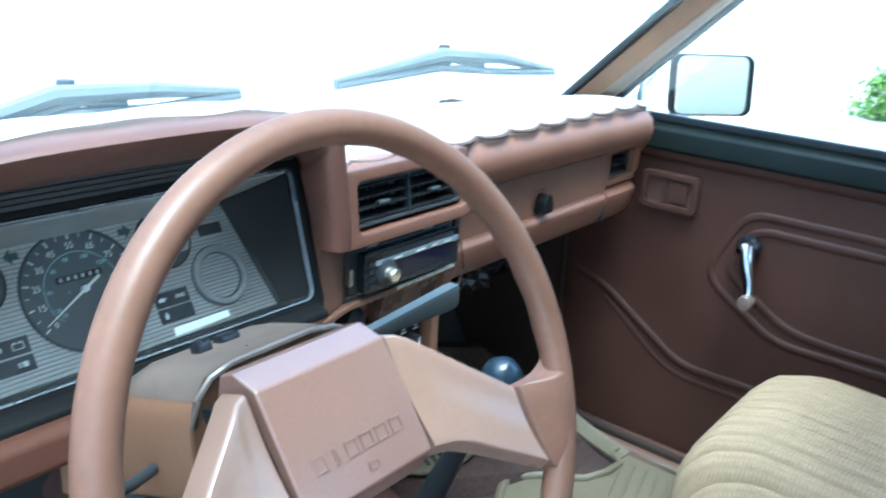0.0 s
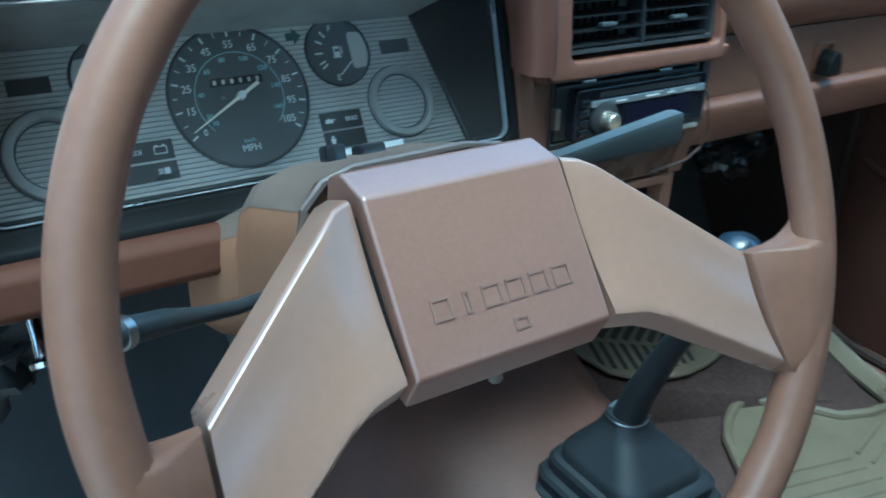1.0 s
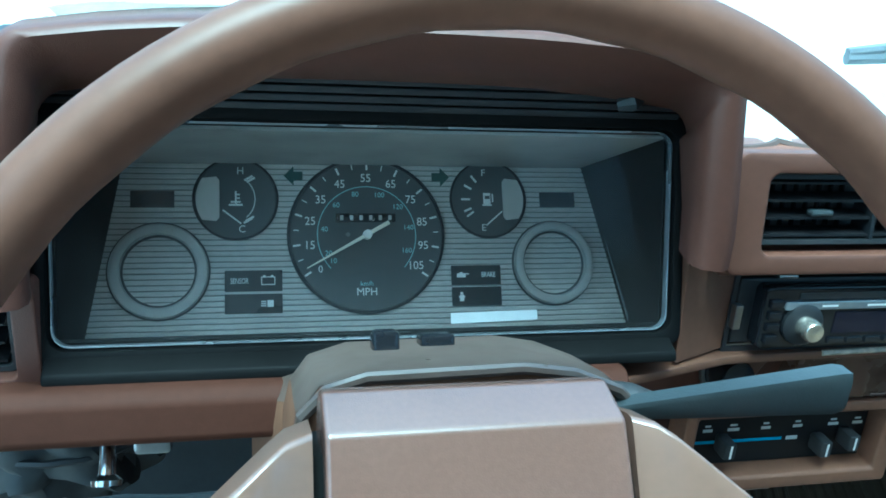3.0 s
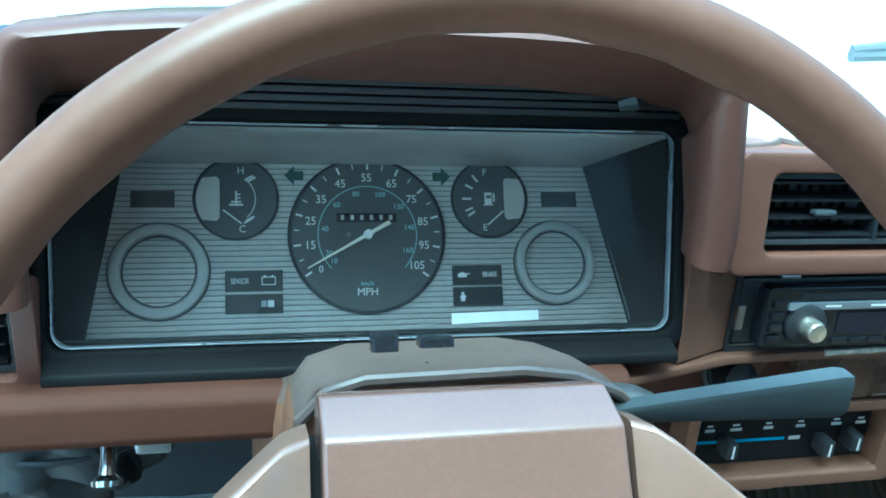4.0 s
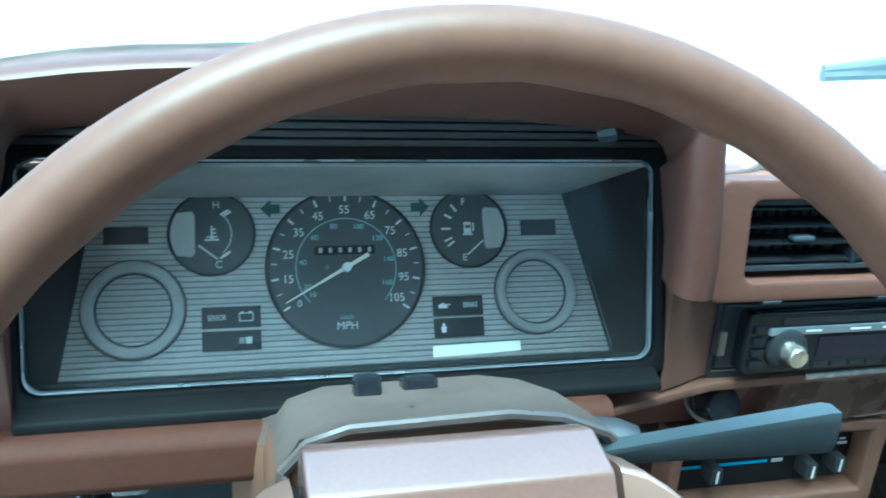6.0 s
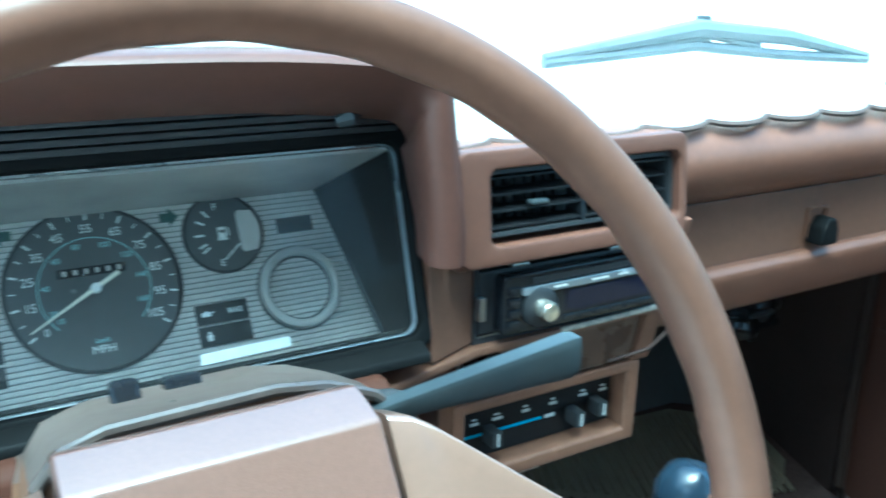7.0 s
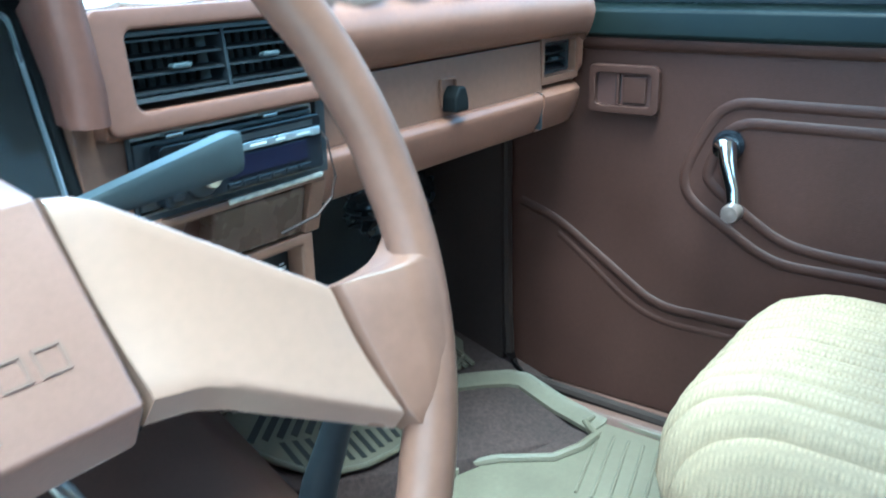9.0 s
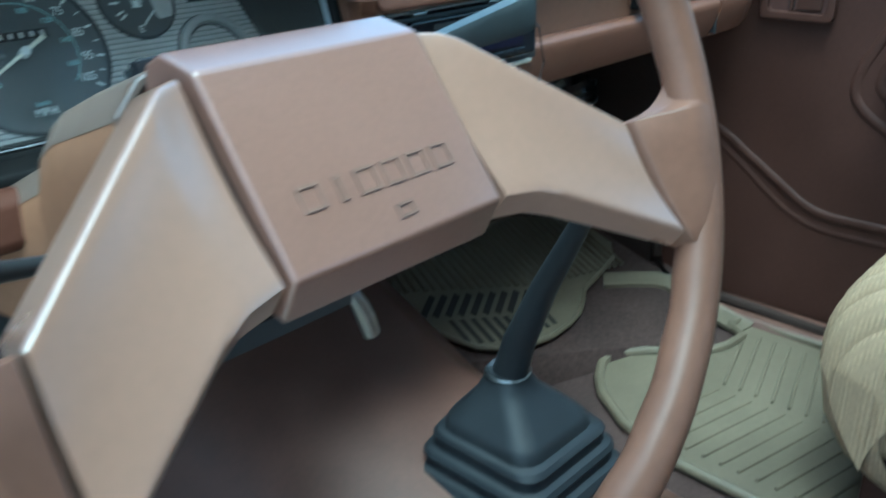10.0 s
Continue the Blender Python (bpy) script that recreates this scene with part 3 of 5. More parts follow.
part("lip_gap", box(0.8292, 0.8323, 0.756, 0.80, 0.885, 0.930), BLACK, dash)

# radio bay: panel to its left, side cheeks, shelf edge below
part("cheek", prism([(0.1965, 0.728, 1.002), (0.240, 0.738, 1.002), (0.242, 0.738, 0.922), (0.1945, 0.718, 0.922)], Vector((0, 0.05, 0)), 0.002), PLASTIC, dash)
part("radio_bay", ring([(0.238, 0.992), (0.428, 0.992), (0.428, 0.921), (0.238, 0.921)], [(0.241, 0.984), (0.418, 0.984), (0.418, 0.925), (0.241, 0.925)], 0, 0.07, basis((0, 0.735, 0), (1, 0, 0), (0, 0, 1), (0, 1, 0))), BLACK, dash)
part("strip_above_radio", profile_x([(0.716, 0.998), (0.719, 0.984), (0.78, 0.984), (0.78, 1.0)], 0.214, 0.428, 0.003), VINYL, dash)
part("shelf_edge", prism([(0.150, 0.705, 0.920), (0.240, 0.728, 0.921), (0.424, 0.734, 0.921), (0.424, 0.80, 0.921), (0.150, 0.80, 0.920)], Vector((0, 0, -0.007)), 0.002), PLASTIC, dash)
part("worn_edge", tube([(0.315, 0.7305, 0.9195), (0.36, 0.7320, 0.9195), (0.418, 0.7335, 0.9195)], 0.0022, 6), mat("worn_pale_edge", (0.55, 0.50, 0.40), 0.6, tone=0.4, scale=120), dash, "paint-worn pale edge")
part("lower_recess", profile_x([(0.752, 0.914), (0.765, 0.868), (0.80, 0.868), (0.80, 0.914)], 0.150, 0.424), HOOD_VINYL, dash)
ash = part("ashtray", profile_x([(0.738, 0.912), (0.748, 0.868), (0.78, 0.868), (0.78, 0.912)], 0.305, 0.405, 0.004), mat("ashtray_brown", (0.085, 0.05, 0.035), 0.28, tone=0.25, scale=40), dash, "dark brown ashtray front")
part("bay_side", profile_x([(0.735, 0.914), (0.748, 0.866), (0.79, 0.866), (0.79, 0.914)], 0.408, 0.426, 0.002), PLASTIC, dash)
part("rib", prism([(0.268, 0.742, 0.913), (0.286, 0.742, 0.913), (0.270, 0.754, 0.868), (0.254, 0.754, 0.868)], Vector((0, 0.03, 0)), 0.002), PLASTIC, dash)
for x, z, r in ((0.152, 0.896, 0.016), (0.256, 0.893, 0.015)):
    m = basis((x, 0.756, z), (1, 0, 0), (0, 0.25, 0.97), (0, -0.97, 0.25))
    k = part("switch_knob", lathe([(0, 0), (r, 0), (r, 0.010), (r * 0.9, 0.022), (r * 0.8, 0.024), (0, 0.025)], m, 22), GLOSSBLACK, dash, "round black switch knob")
    part("bezel", ring(circle(r + 0.003), circle(r + 0.0005), 0.0, 0.004, m), STEEL, k)

# heater control
heat = part("heater_panel", ring([(0.232, 0.866), (0.418, 0.866), (0.418, 0.790), (0.232, 0.790)], [(0.243, 0.856), (0.404, 0.856), (0.404, 0.803), (0.243, 0.803)], -0.012, 0.014, basis((0, 0.762, 0), (1, 0, 0), (0, 0, 1), (0, -1, 0)), 0.003), PLASTIC, dash, "heater control panel with sliding levers")
HM = basis((0.323, 0.770, 0.830), (1, 0, 0), (0, 0, 1), (0, -1, 0))
part("control_face", plate([(-0.08, -0.026), (0.08, -0.026), (0.08, 0.026), (-0.08, 0.026)], 0.0, 0.003, HM), mat("satin_black_panel", (0.010, 0.011, 0.012), 0.5, spec=0.3), heat)
part("temperature_line", box(-0.070, 0.006, -0.0075, -0.0050, 0.003, 0.0034, 0, m=HM), BLUEP, heat, "blue temperature line")
for x, w in ((-0.060, 0.008), (-0.038, 0.010), (-0.010, 0.008), (0.018, 0.008), (0.050, 0.009), (0.072, 0.009)):
    part("symbol", box(x - w / 2, x + w / 2, 0.003, 0.0055, 0.003, 0.0034, 0, m=HM), WHITEP, heat)
    part("symbol", box(x - w / 3, x + w / 4, 0.0075, 0.0090, 0.003, 0.0034, 0, m=HM), WHITEP, heat)
part("symbol", box(0.010, 0.020, -0.0080, -0.0048, 0.003, 0.0034, 0, m=HM), WHITEP, heat)
for x, y in ((-0.048, -0.002), (0.036, -0.006), (0.060, -0.002)):
    part("lever_knob", box(x - 0.005, x + 0.005, y - 0.010, y + 0.004, 0.003, 0.020, 0.002, m=HM), BLACK, heat)
    part("lever_mark", box(x - 0.0008, x + 0.0008, y - 0.008, y + 0.003, 0.0203, 0.0207, 0, m=HM), WHITEP, heat)
part("metal_bracket", box(0.25, 0.33, 0.765, 0.80, 0.776, 0.784, 0.002), STEEL, dash, "bare metal bracket under the heater panel")

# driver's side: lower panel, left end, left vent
part("lower_panel", profile_x([(0.716, 0.931), (0.697, 0.934), (0.688, 0.929), (0.684, 0.908), (0.690, 0.902), (0.716, 0.900)], -0.46, 0.150, 0.003), PANELM, dash, "brown lower dash panel with the driver's shade in its colour")
LEFT = [(1.02, 1.00), (0.93, 1.018), (0.80, 1.034), (0.765, 1.035), (0.748, 1.029), (0.738, 1.017), (0.734, 1.002), (0.737, 0.986), (0.746, 0.973), (0.80, 0.970), (1.02, 0.97)]
part("left_roll", profile_x(LEFT, -0.470, -0.214), VINYL, dash)
LVM = basis((-0.250, 0.722, 0.954), (1, 0, 0), (0, 0, 1), (0, -1, 0))
air_vent("left_vent", LVM, 0.090, 0.045, 4, 1)
part("left_vent_surround", ring(round_rect(0.118, 0.068, 0.004), round_rect(0.092, 0.046, 0.003), -0.03, 0.006, LVM, 0.0015), HOOD_VINYL, dash)

# instrument hood: an arch lofted from the bezel forward and over
def arch(ds, dt, y_top, y_bot, n=7):
    """The hood's outline, drawn in by ds at the sides and dt at the top: flared sides and a slightly crowned top."""
    pts, r = [], 0.016
    half = lambda z, flare=0.25, most=0.2145: min(most, 0.1972 + (1.108 - z) * flare) - ds
    crown = lambda x: 1.1362 - dt - 0.0125 * (abs(x) / 0.188) ** 3
    zc = crown(0.186) - r
    xc = half(zc)
    side = lambda z0, k: z0 + (zc - z0) * k / 5
    left = [(-half(side(0.984, k)), side(0.984, k)) for k in range(6)]
    right = [(half(side(1.000, k), 0.13, 0.2080), side(1.000, k)) for k in range(5, -1, -1)]
    bend = [(xc - r + r * math.cos(math.pi / 2 * k / n), zc + (crown(xc - r) - zc) * math.sin(math.pi / 2 * k / n)) for k in range(1, n + 1)]
    top = [((xc - r) * (k / 6 - 1), crown((xc - r) * (k / 6 - 1))) for k in range(1, 12)]
    for x, z in left + [(-x, z) for x, z in bend] + top + bend[::-1] + right:
        pts.append((x, y_bot + (y_top - y_bot) * (z - 0.94) / 0.16, z))
    return pts


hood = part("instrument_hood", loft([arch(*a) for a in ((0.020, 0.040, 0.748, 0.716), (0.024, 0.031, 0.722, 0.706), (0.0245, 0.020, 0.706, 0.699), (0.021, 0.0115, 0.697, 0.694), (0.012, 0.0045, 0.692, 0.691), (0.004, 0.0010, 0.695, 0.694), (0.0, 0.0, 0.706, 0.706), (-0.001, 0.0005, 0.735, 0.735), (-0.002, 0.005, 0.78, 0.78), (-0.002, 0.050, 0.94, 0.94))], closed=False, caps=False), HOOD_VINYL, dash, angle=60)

# ---- instrument cluster ----
cluster = thing("instrument_cluster", (0.0, 0.78, 0.95), "instrument cluster with round dials on a ribbed silver face", "instrument panel")
LT = math.atan2(0.036, 0.122)
LC = basis((0.0, 0.7435, 1.0065), (1, 0, 0), (0, math.sin(LT), math.cos(LT)), (0, -math.cos(LT), math.sin(LT)))
part("bezel", ring(round_rect(0.392, 0.150, 0.010), round_rect(0.376, 0.130, 0.010), -0.020, 0.006, LC, 0.003), BEZELM, cluster, "black plastic bezel")
part("trim_ring", ring(round_rect(0.3735, 0.1280, 0.010), round_rect(0.3715, 0.1260, 0.009), -0.003, 0.0025, LC, 0.0003), SILVER, cluster, "thin bright trim line")
part("lower_lip", profile_x([(0.722, 0.944), (0.706, 0.938), (0.704, 0.932), (0.74, 0.932), (0.74, 0.944)], -0.190, 0.188, 0.002), BEZELM, cluster)
for k in range(4):
    z, y = 1.079 + 0.006 * k, 0.757 - 0.0045 * k
    part("top_rib", box(-0.188, 0.188, y, y + 0.02, z - 0.002, z + 0.002, 0.001), BLACK, cluster)
part("top_backing", box(-0.212, 0.212, 0.768, 0.800, 1.070, 1.112), BLACK, cluster)
for x in (-0.202, 0.202):
    part("side_backing", box(x - 0.0095, x + 0.0095, 0.768, 0.800, 0.945, 1.069), BLACK, cluster)
part("rib_clip", tube([(0.138, 0.742, 1.088), (0.146, 0.739, 1.091), (0.153, 0.742, 1.093)], [0.004, 0.006, 0.003], 8), STALKM, cluster)
lens = part("lens", plate(round_rect(0.370, 0.1245, 0.008), -0.001, 0.0005, LC), LENS, cluster, "clear plastic instrument lens")
lens.visible_shadow = False

FT = radians(30)
FC = basis((0.0, 0.8105, 0.978), (1, 0, 0), (0, math.sin(FT), math.cos(FT)), (0, -math.cos(FT), math.sin(FT)))
FACE = [(-0.182, -0.066), (0.188, -0.066), (0.160, 0.0527), (-0.160, 0.0527)]
part("face", plate(FACE, -0.003, 0.0, FC), FACED, cluster, "dark grooves between silver ribs")
bm = bmesh.new()
k = 0
s = -0.0635
while s < 0.0515:
    f = (s + 0.066) / 0.1187
    a, b = -0.182 + 0.022 * f, 0.188 - 0.028 * f
    q = [bm.verts.new(p) for p in ((a, s, 0.0), (b, s, 0.0), (b, s + 0.0030, 0.0), (a, s + 0.0030, 0.0), (a, s + 0.0004, 0.0007), (b, s + 0.0004, 0.0007), (b, s + 0.0026, 0.0007), (a, s + 0.0026, 0.0007))]
    for f4 in ((4, 5, 6, 7), (0, 1, 5, 4), (2, 3, 7, 6)):
        bm.faces.new([q[i] for i in f4])
    s += 0.0037
bm.transform(FC)
tagged(part("face_ribs", bm, FACEM, cluster), kind="stuff")
# box walls between lens and face
li = [LC @ Vector((x, y, -0.004)) for x, y in ((-0.186, -0.062), (0.186, -0.062), (0.186, 0.062), (-0.186, 0.062))]
fi = [FC @ Vector((x, y, -0.001)) for x, y in FACE]
for nm, i, j in (("floor_wall", 0, 1), ("side_wall", 1, 2), ("top_wall", 2, 3), ("side_wall", 3, 0)):
    part(nm, prism([li[i], li[j], fi[j], fi[i]], Vector((0, 0, 0.0)) + ((li[i] + li[j] - fi[i] - fi[j]).cross(li[j] - li[i])).normalized() * 0.002), TOPWALL if nm == "top_wall" else BEZELM, cluster)
part("corner_line", tube([fi[1].lerp(li[1], 0.1), fi[2].lerp(li[2], 0.05)], 0.0012, 6), STALKM, cluster)


def disc(name, x, s, r, z, material, parent=None, label="", edge=0.0):
    return part(name, lathe([(0, 0), (r, 0), (r, z - edge), (r - edge, z), (0, z)], FC @ Matrix.Translation((x, s, 0)), 48), material, parent or cluster, label)


def mark(parent, x, s, w, h, rot, z, material, name="mark"):
    return part(name, box(-w / 2, w / 2, -h / 2, h / 2, z, z + 0.0003, 0, m=FC @ Matrix.Translation((x, s, 0)) @ Matrix.Rotation(radians(rot), 4, 'Z')), material, parent)


speedo = disc("speedometer", 0.0, 0.0015, 0.0525, 0.0016, DIAL, label="round black speedometer dial with white numerals", edge=0.0008)
SC = Vector((0.0, 0.0015))
part("dial_rim", ring(circle(0.0540, 56), circle(0.0522, 56), 0.0, 0.0026, FC @ Matrix.Translation((SC.x, SC.y, 0))), RUBBER, speedo)
for i, num in enumerate(("0", "15", "25", "35", "45", "55", "65", "75", "85", "95", "105")):
    a = radians((216, 190, 166, 142, 117, 90, 64, 38.5, 13, -11, -33)[i])
    letters(num, 0.0080 if num != "0" else 0.0068, FC @ Matrix.Translation((SC.x + 0.0395 * math.cos(a), SC.y + 0.0395 * math.sin(a), 0.0019)), WHITEP, speedo, "numeral", squeeze=0.95)
for i in range(21):
    a = 213 - i * 12.4
    big = i % 2 == 0
    mark(speedo, SC.x + 0.0480 * math.cos(radians(a)), SC.y + 0.0480 * math.sin(radians(a)), 0.0050 if big else 0.0036, 0.0013 if big else 0.0006, a, 0.0017, WHITEP, "tick")
bm = bmesh.new()
arc = [(radians(222 - k * 264 / 60)) for k in range(61)]
av = [[bm.verts.new((SC.x + r * math.cos(a), SC.y + r * math.sin(a), 0.0019)) for a in arc] for r in (0.0340, 0.0334)]
for i in range(60):
    bm.faces.new((av[0][i], av[0][i + 1], av[1][i + 1], av[1][i]))
bm.transform(FC)
part("inner_arc", bm, TEALP, speedo)
for i, num in enumerate(("10", "20", "40", "60", "80", "100", "120", "140", "160")):
    a = radians((217, 205, 172, 135, 105, 72, 42, 10, -22)[i])
    letters(num, 0.0050, FC @ Matrix.Translation((SC.x + 0.0292 * math.cos(a), SC.y + 0.0292 * math.sin(a), 0.0019)), TEALP, speedo, "inner_numeral")
letters("MPH", 0.0072, FC @ Matrix.Translation((-0.001, -0.0375, 0.0019)), WHITEP, speedo, "unit")
letters("km/h", 0.0044, FC @ Matrix.Translation((-0.001, -0.0318, 0.0019)), TEALP, speedo, "unit")
part("odometer_window", plate(round_rect(0.041, 0.0060, 0.0008), 0.0014, 0.0019, FC @ Matrix.Translation((-0.0005, 0.0135, 0))), GLOSSBLACK, speedo)
for k in range(6):
    mark(speedo, -0.0170 + k * 0.0066, 0.0135, 0.0022, 0.0032, 0, 0.0020, FACEM, "odometer_digit")
mark(speedo, -0.013, 0.002, 0.0026, 0.0026, 45, 0.0018, FACED, "reset_mark")
na = radians(209)
part("needle", prism([FC @ Vector((SC.x + u * math.cos(na) - w * math.sin(na), SC.y + u * math.sin(na) + w * math.cos(na), 0.0062)) for u, w in ((0.047, -0.0004), (0.047, 0.0004), (0.0, 0.0012), (-0.017, 0.0014), (-0.017, -0.0014), (0.0, -0.0012))], FC.to_3x3() @ Vector((0, 0, -0.001)), 0.0002), mat("cream_needle", (0.78, 0.75, 0.62), 0.5), speedo, "thin cream needle")
part("needle_boss", lathe([(0, 0.0016), (0.0032, 0.0016), (0.0030, 0.0072), (0, 0.0076)], FC @ Matrix.Translation((SC.x, SC.y, 0)), 16), WHITEP, speedo)


def small_gauge(x, s, side, top, bottom, label):
    g = disc("small_gauge", x, s, 0.0268, 0.0014, DIAL, label=label, edge=0.0006)
    part("dial_rim", ring(circle(0.0280, 48), circle(0.0266, 48), 0.0, 0.0024, FC @ Matrix.Translation((x, s, 0))), RUBBER, g)
    o = []
    for k in range(9):
        a = radians(-33 + 66 * k / 8)
        o.append((0.0258 * math.cos(a), 0.0258 * math.sin(a)))
    o += [(0.0125, 0.0150), (0.0105, 0.0125), (0.0105, -0.0125), (0.0125, -0.0150)]
    part("blank_segment", plate([(x + side * a, s + b) for a, b in o], 0.0014, 0.0026, FC, 0.0004), FACEM, g)
    letters(top, 0.0068, FC @ Matrix.Translation((x - side * -0.001 - side * 0.004, s + 0.0190, 0.0017)), WHITEP, g, "letter")
    letters(bottom, 0.0068, FC @ Matrix.Translation((x - side * 0.004, s - 0.0205, 0.0017)), WHITEP, g, "letter")
    return g


gt = small_gauge(-0.087, 0.0263, -1, "H", "C", "round coolant temperature gauge reading cold")
for a, r in ((52, 0.0180), (45, 0.0185), (-48, 0.0180), (-55, 0.0180)):
    mark(gt, -0.087 + r * math.cos(radians(a)) * 0.75, 0.0263 + r * math.sin(radians(a)), 0.0062, 0.0014, 30 if a > 0 else 30, 0.0017, WHITEP, "tick")
for k in range(10):
    a = radians(-44 + 88 * k / 9)
    mark(gt, -0.087 - 0.004 + 0.0165 * math.cos(a), 0.0263 + 0.0165 * math.sin(a), 0.0006, 0.0028, math.degrees(a), 0.0017, WHITEP, "arc")
for x, y, w, h in ((0, 0.001, 0.0012, 0.0085), (0.0012, 0.003, 0.003, 0.0010), (0.0012, 0.0005, 0.003, 0.0010), (0.0, -0.004, 0.0090, 0.0013), (0, -0.0020, 0.0065, 0.0011)):
    mark(gt, -0.0870 + x, 0.0263 + y, w, h, 0, 0.0017, WHITEP, "symbol")
mark(gt, -0.0895, 0.0140, 0.0150, 0.0010, -38, 0.0030, WHITEP, "needle")
gf = small_gauge(0.087, 0.0267, 1, "F", "E", "round fuel gauge with white ticks reading near empty")
for a, w in ((128, 0.0062), (152, 0.0058), (180, 0.0064), (204, 0.0058), (215, 0.0060)):
    mark(gf, 0.087 + 0.0165 * math.cos(radians(a)), 0.0267 + 0.0185 * math.sin(radians(a)), w, 0.0014, a - 180 + (0 if a > 200 else 0), 0.0017, WHITEP, "tick")
for x, y, w, h in ((0, 0.0005, 0.0052, 0.0080), (0.0042, 0.001, 0.0010, 0.0060), (0.0, -0.0042, 0.0070, 0.0010)):
    mark(gf, 0.0860 + x, 0.0267 + y, w, h, 0, 0.0017, WHITEP, "symbol")
mark(gf, 0.0862, 0.0280, 0.0036, 0.0022, 0, 0.0021, DIAL, "symbol")
mark(gf, 0.0905, 0.0128, 0.0155, 0.0010, 40, 0.0030, WHITEP, "needle")

for x, s, ro, ri in ((-0.1355, -0.0215, 0.0310, 0.0238), (0.133, -0.0193, 0.0294, 0.0232)):
    b = part("blank_ring", ring(circle(ro, 48), circle(ri, 48), 0.0, 0.0062, FC @ Matrix.Translation((x, s, 0)), 0.0020), RINGM, cluster, "raised blank ring for a missing dial")
    # flat dark rings paint the shade along the raised ring's edges
    part("outer_shade_line", ring(circle(ro + 0.0013, 48), circle(ro, 48), 0.0, 0.0010, FC @ Matrix.Translation((x, s, 0))), DIAL, b)
    part("inner_shade_line", ring(circle(ri, 48), circle(ri - 0.0016, 48), 0.0, 0.0010, FC @ Matrix.Translation((x, s, 0))), DIAL, b)
for x0, x1, s0, s1 in ((-0.1535, -0.1262, 0.0205, 0.0316), (0.1256, 0.1520, 0.0214, 0.0320), (-0.0944, -0.0573, -0.0356, -0.0216), (-0.0944, -0.0573, -0.0502, -0.0372), (0.058, 0.0935, -0.0338, -0.0203), (0.058, 0.0935, -0.0485, -0.0353)):
    part("warning_lamp", plate([(x0, s0), (x1, s0), (x1, s1), (x0, s1)], 0.0, 0.0015, FC, 0.0003), WINDOWG, cluster, "dark rectangular warning lamp")
letters("SENSOR", 0.0052, FC @ Matrix.Translation((-0.0850, -0.0288, 0.0017)), WHITEP, cluster, "lamp_word", squeeze=0.62)
letters("BRAKE", 0.0052, FC @ Matrix.Translation((0.0845, -0.0270, 0.0017)), WHITEP, cluster, "lamp_word", squeeze=0.66)
for x, s, w, h in ((-0.0665, -0.0262, 0.0090, 0.0006), (-0.0665, -0.0312, 0.0090, 0.0006), (-0.0708, -0.0287, 0.0006, 0.0056), (-0.0622, -0.0287, 0.0006, 0.0056), (-0.0690, -0.0255, 0.0016, 0.0010), (-0.0640, -0.0255, 0.0016, 0.0010), (-0.0652, -0.0438, 0.0040, 0.0044), (-0.0696, -0.0424, 0.0034, 0.0007), (-0.0696, -0.0438, 0.0034, 0.0007), (-0.0696, -0.0452, 0.0034, 0.0007), (0.0650, -0.0272, 0.0062, 0.0028), (0.0690, -0.0262, 0.0030, 0.0007), (0.0650, -0.0254, 0.0020, 0.0008), (0.0648, -0.0430, 0.0030, 0.0042), (0.0648, -0.0398, 0.0018, 0.0018), (0.0648, -0.0420, 0.0046, 0.0008)):
    mark(cluster, x, s, w, h, 0, 0.0016, WHITEP, "lamp_symbol")
for x, sgn in ((-0.0489, -1), (0.0527, 1)):
    part("turn_arrow", plate([(x + sgn * a, 0.0425 + b * 1.15) for a, b in ((0.0065, 0.0), (0.0, 0.0058), (0.0, 0.0026), (-0.0060, 0.0026), (-0.0060, -0.0026), (0.0, -0.0026), (0.0, -0.0058))], 0.0, 0.0013, FC), mat("dim_green_arrow", (0.035, 0.075, 0.062), 0.4), cluster, "unlit dark green turn arrow")
sticker = thing("sticker", (0.079, 0.756, 0.944), "small white paper strip inside the instrument lens", "sticker")
part("strip", prism([(0.049, 0.7545, 0.9465), (0.109, 0.7575, 0.9460), (0.109, 0.7540, 0.9405), (0.049, 0.7510, 0.9405)], Vector((0, 0.0006, -0.0003))), STICKER, sticker)

# ---- car radio ----
radio = thing("car_radio", (0.327, 0.75, 0.925), "black and silver car radio loosely fitted in its bay", "car radio")
RM = basis((0.3265, 0.7255, 0.9525), (1, 0, 0), (0, 0.02, 1), (0, -1, 0.02))
part("sleeve", ring(round_rect(0.176, 0.056, 0.002), round_rect(0.172, 0.052, 0.002), -0.060, -0.011, RM), STEEL, radio, "bare metal mounting sleeve")
part("body", box(-0.085, 0.085, -0.024, 0.024, -0.060, -0.008, 0.002, m=RM), BLACK, radio)
RMF = RM @ Matrix.Translation((0.006, -0.001, 0))
fp = part("face_plate", plate(round_rect(0.157, 0.045, 0.005), -0.010, 0.003, RMF, 0.002), GLOSSBLACK, radio, "glossy dark detachable face plate")
part("silver_band", plate(round_rect(0.138, 0.006, 0.002), 0.003, 0.0052, RMF @ Matrix.Translation((0.006, 0.0095, 0)), 0.001), SILVER, fp)
part("disc_slot", box(-0.052, 0.068, 0.0140, 0.0185, 0.003, 0.0036, 0, m=RMF), BLACK, fp)
part("display", box(-0.022, 0.060, -0.012, 0.004, 0.003, 0.0038, 0.0005, m=RMF), mat("dark_display", (0.010, 0.010, 0.022), 0.12), fp, "dark unlit display")
kd = RMF @ Matrix.Translation((-0.047, -0.004, 0))
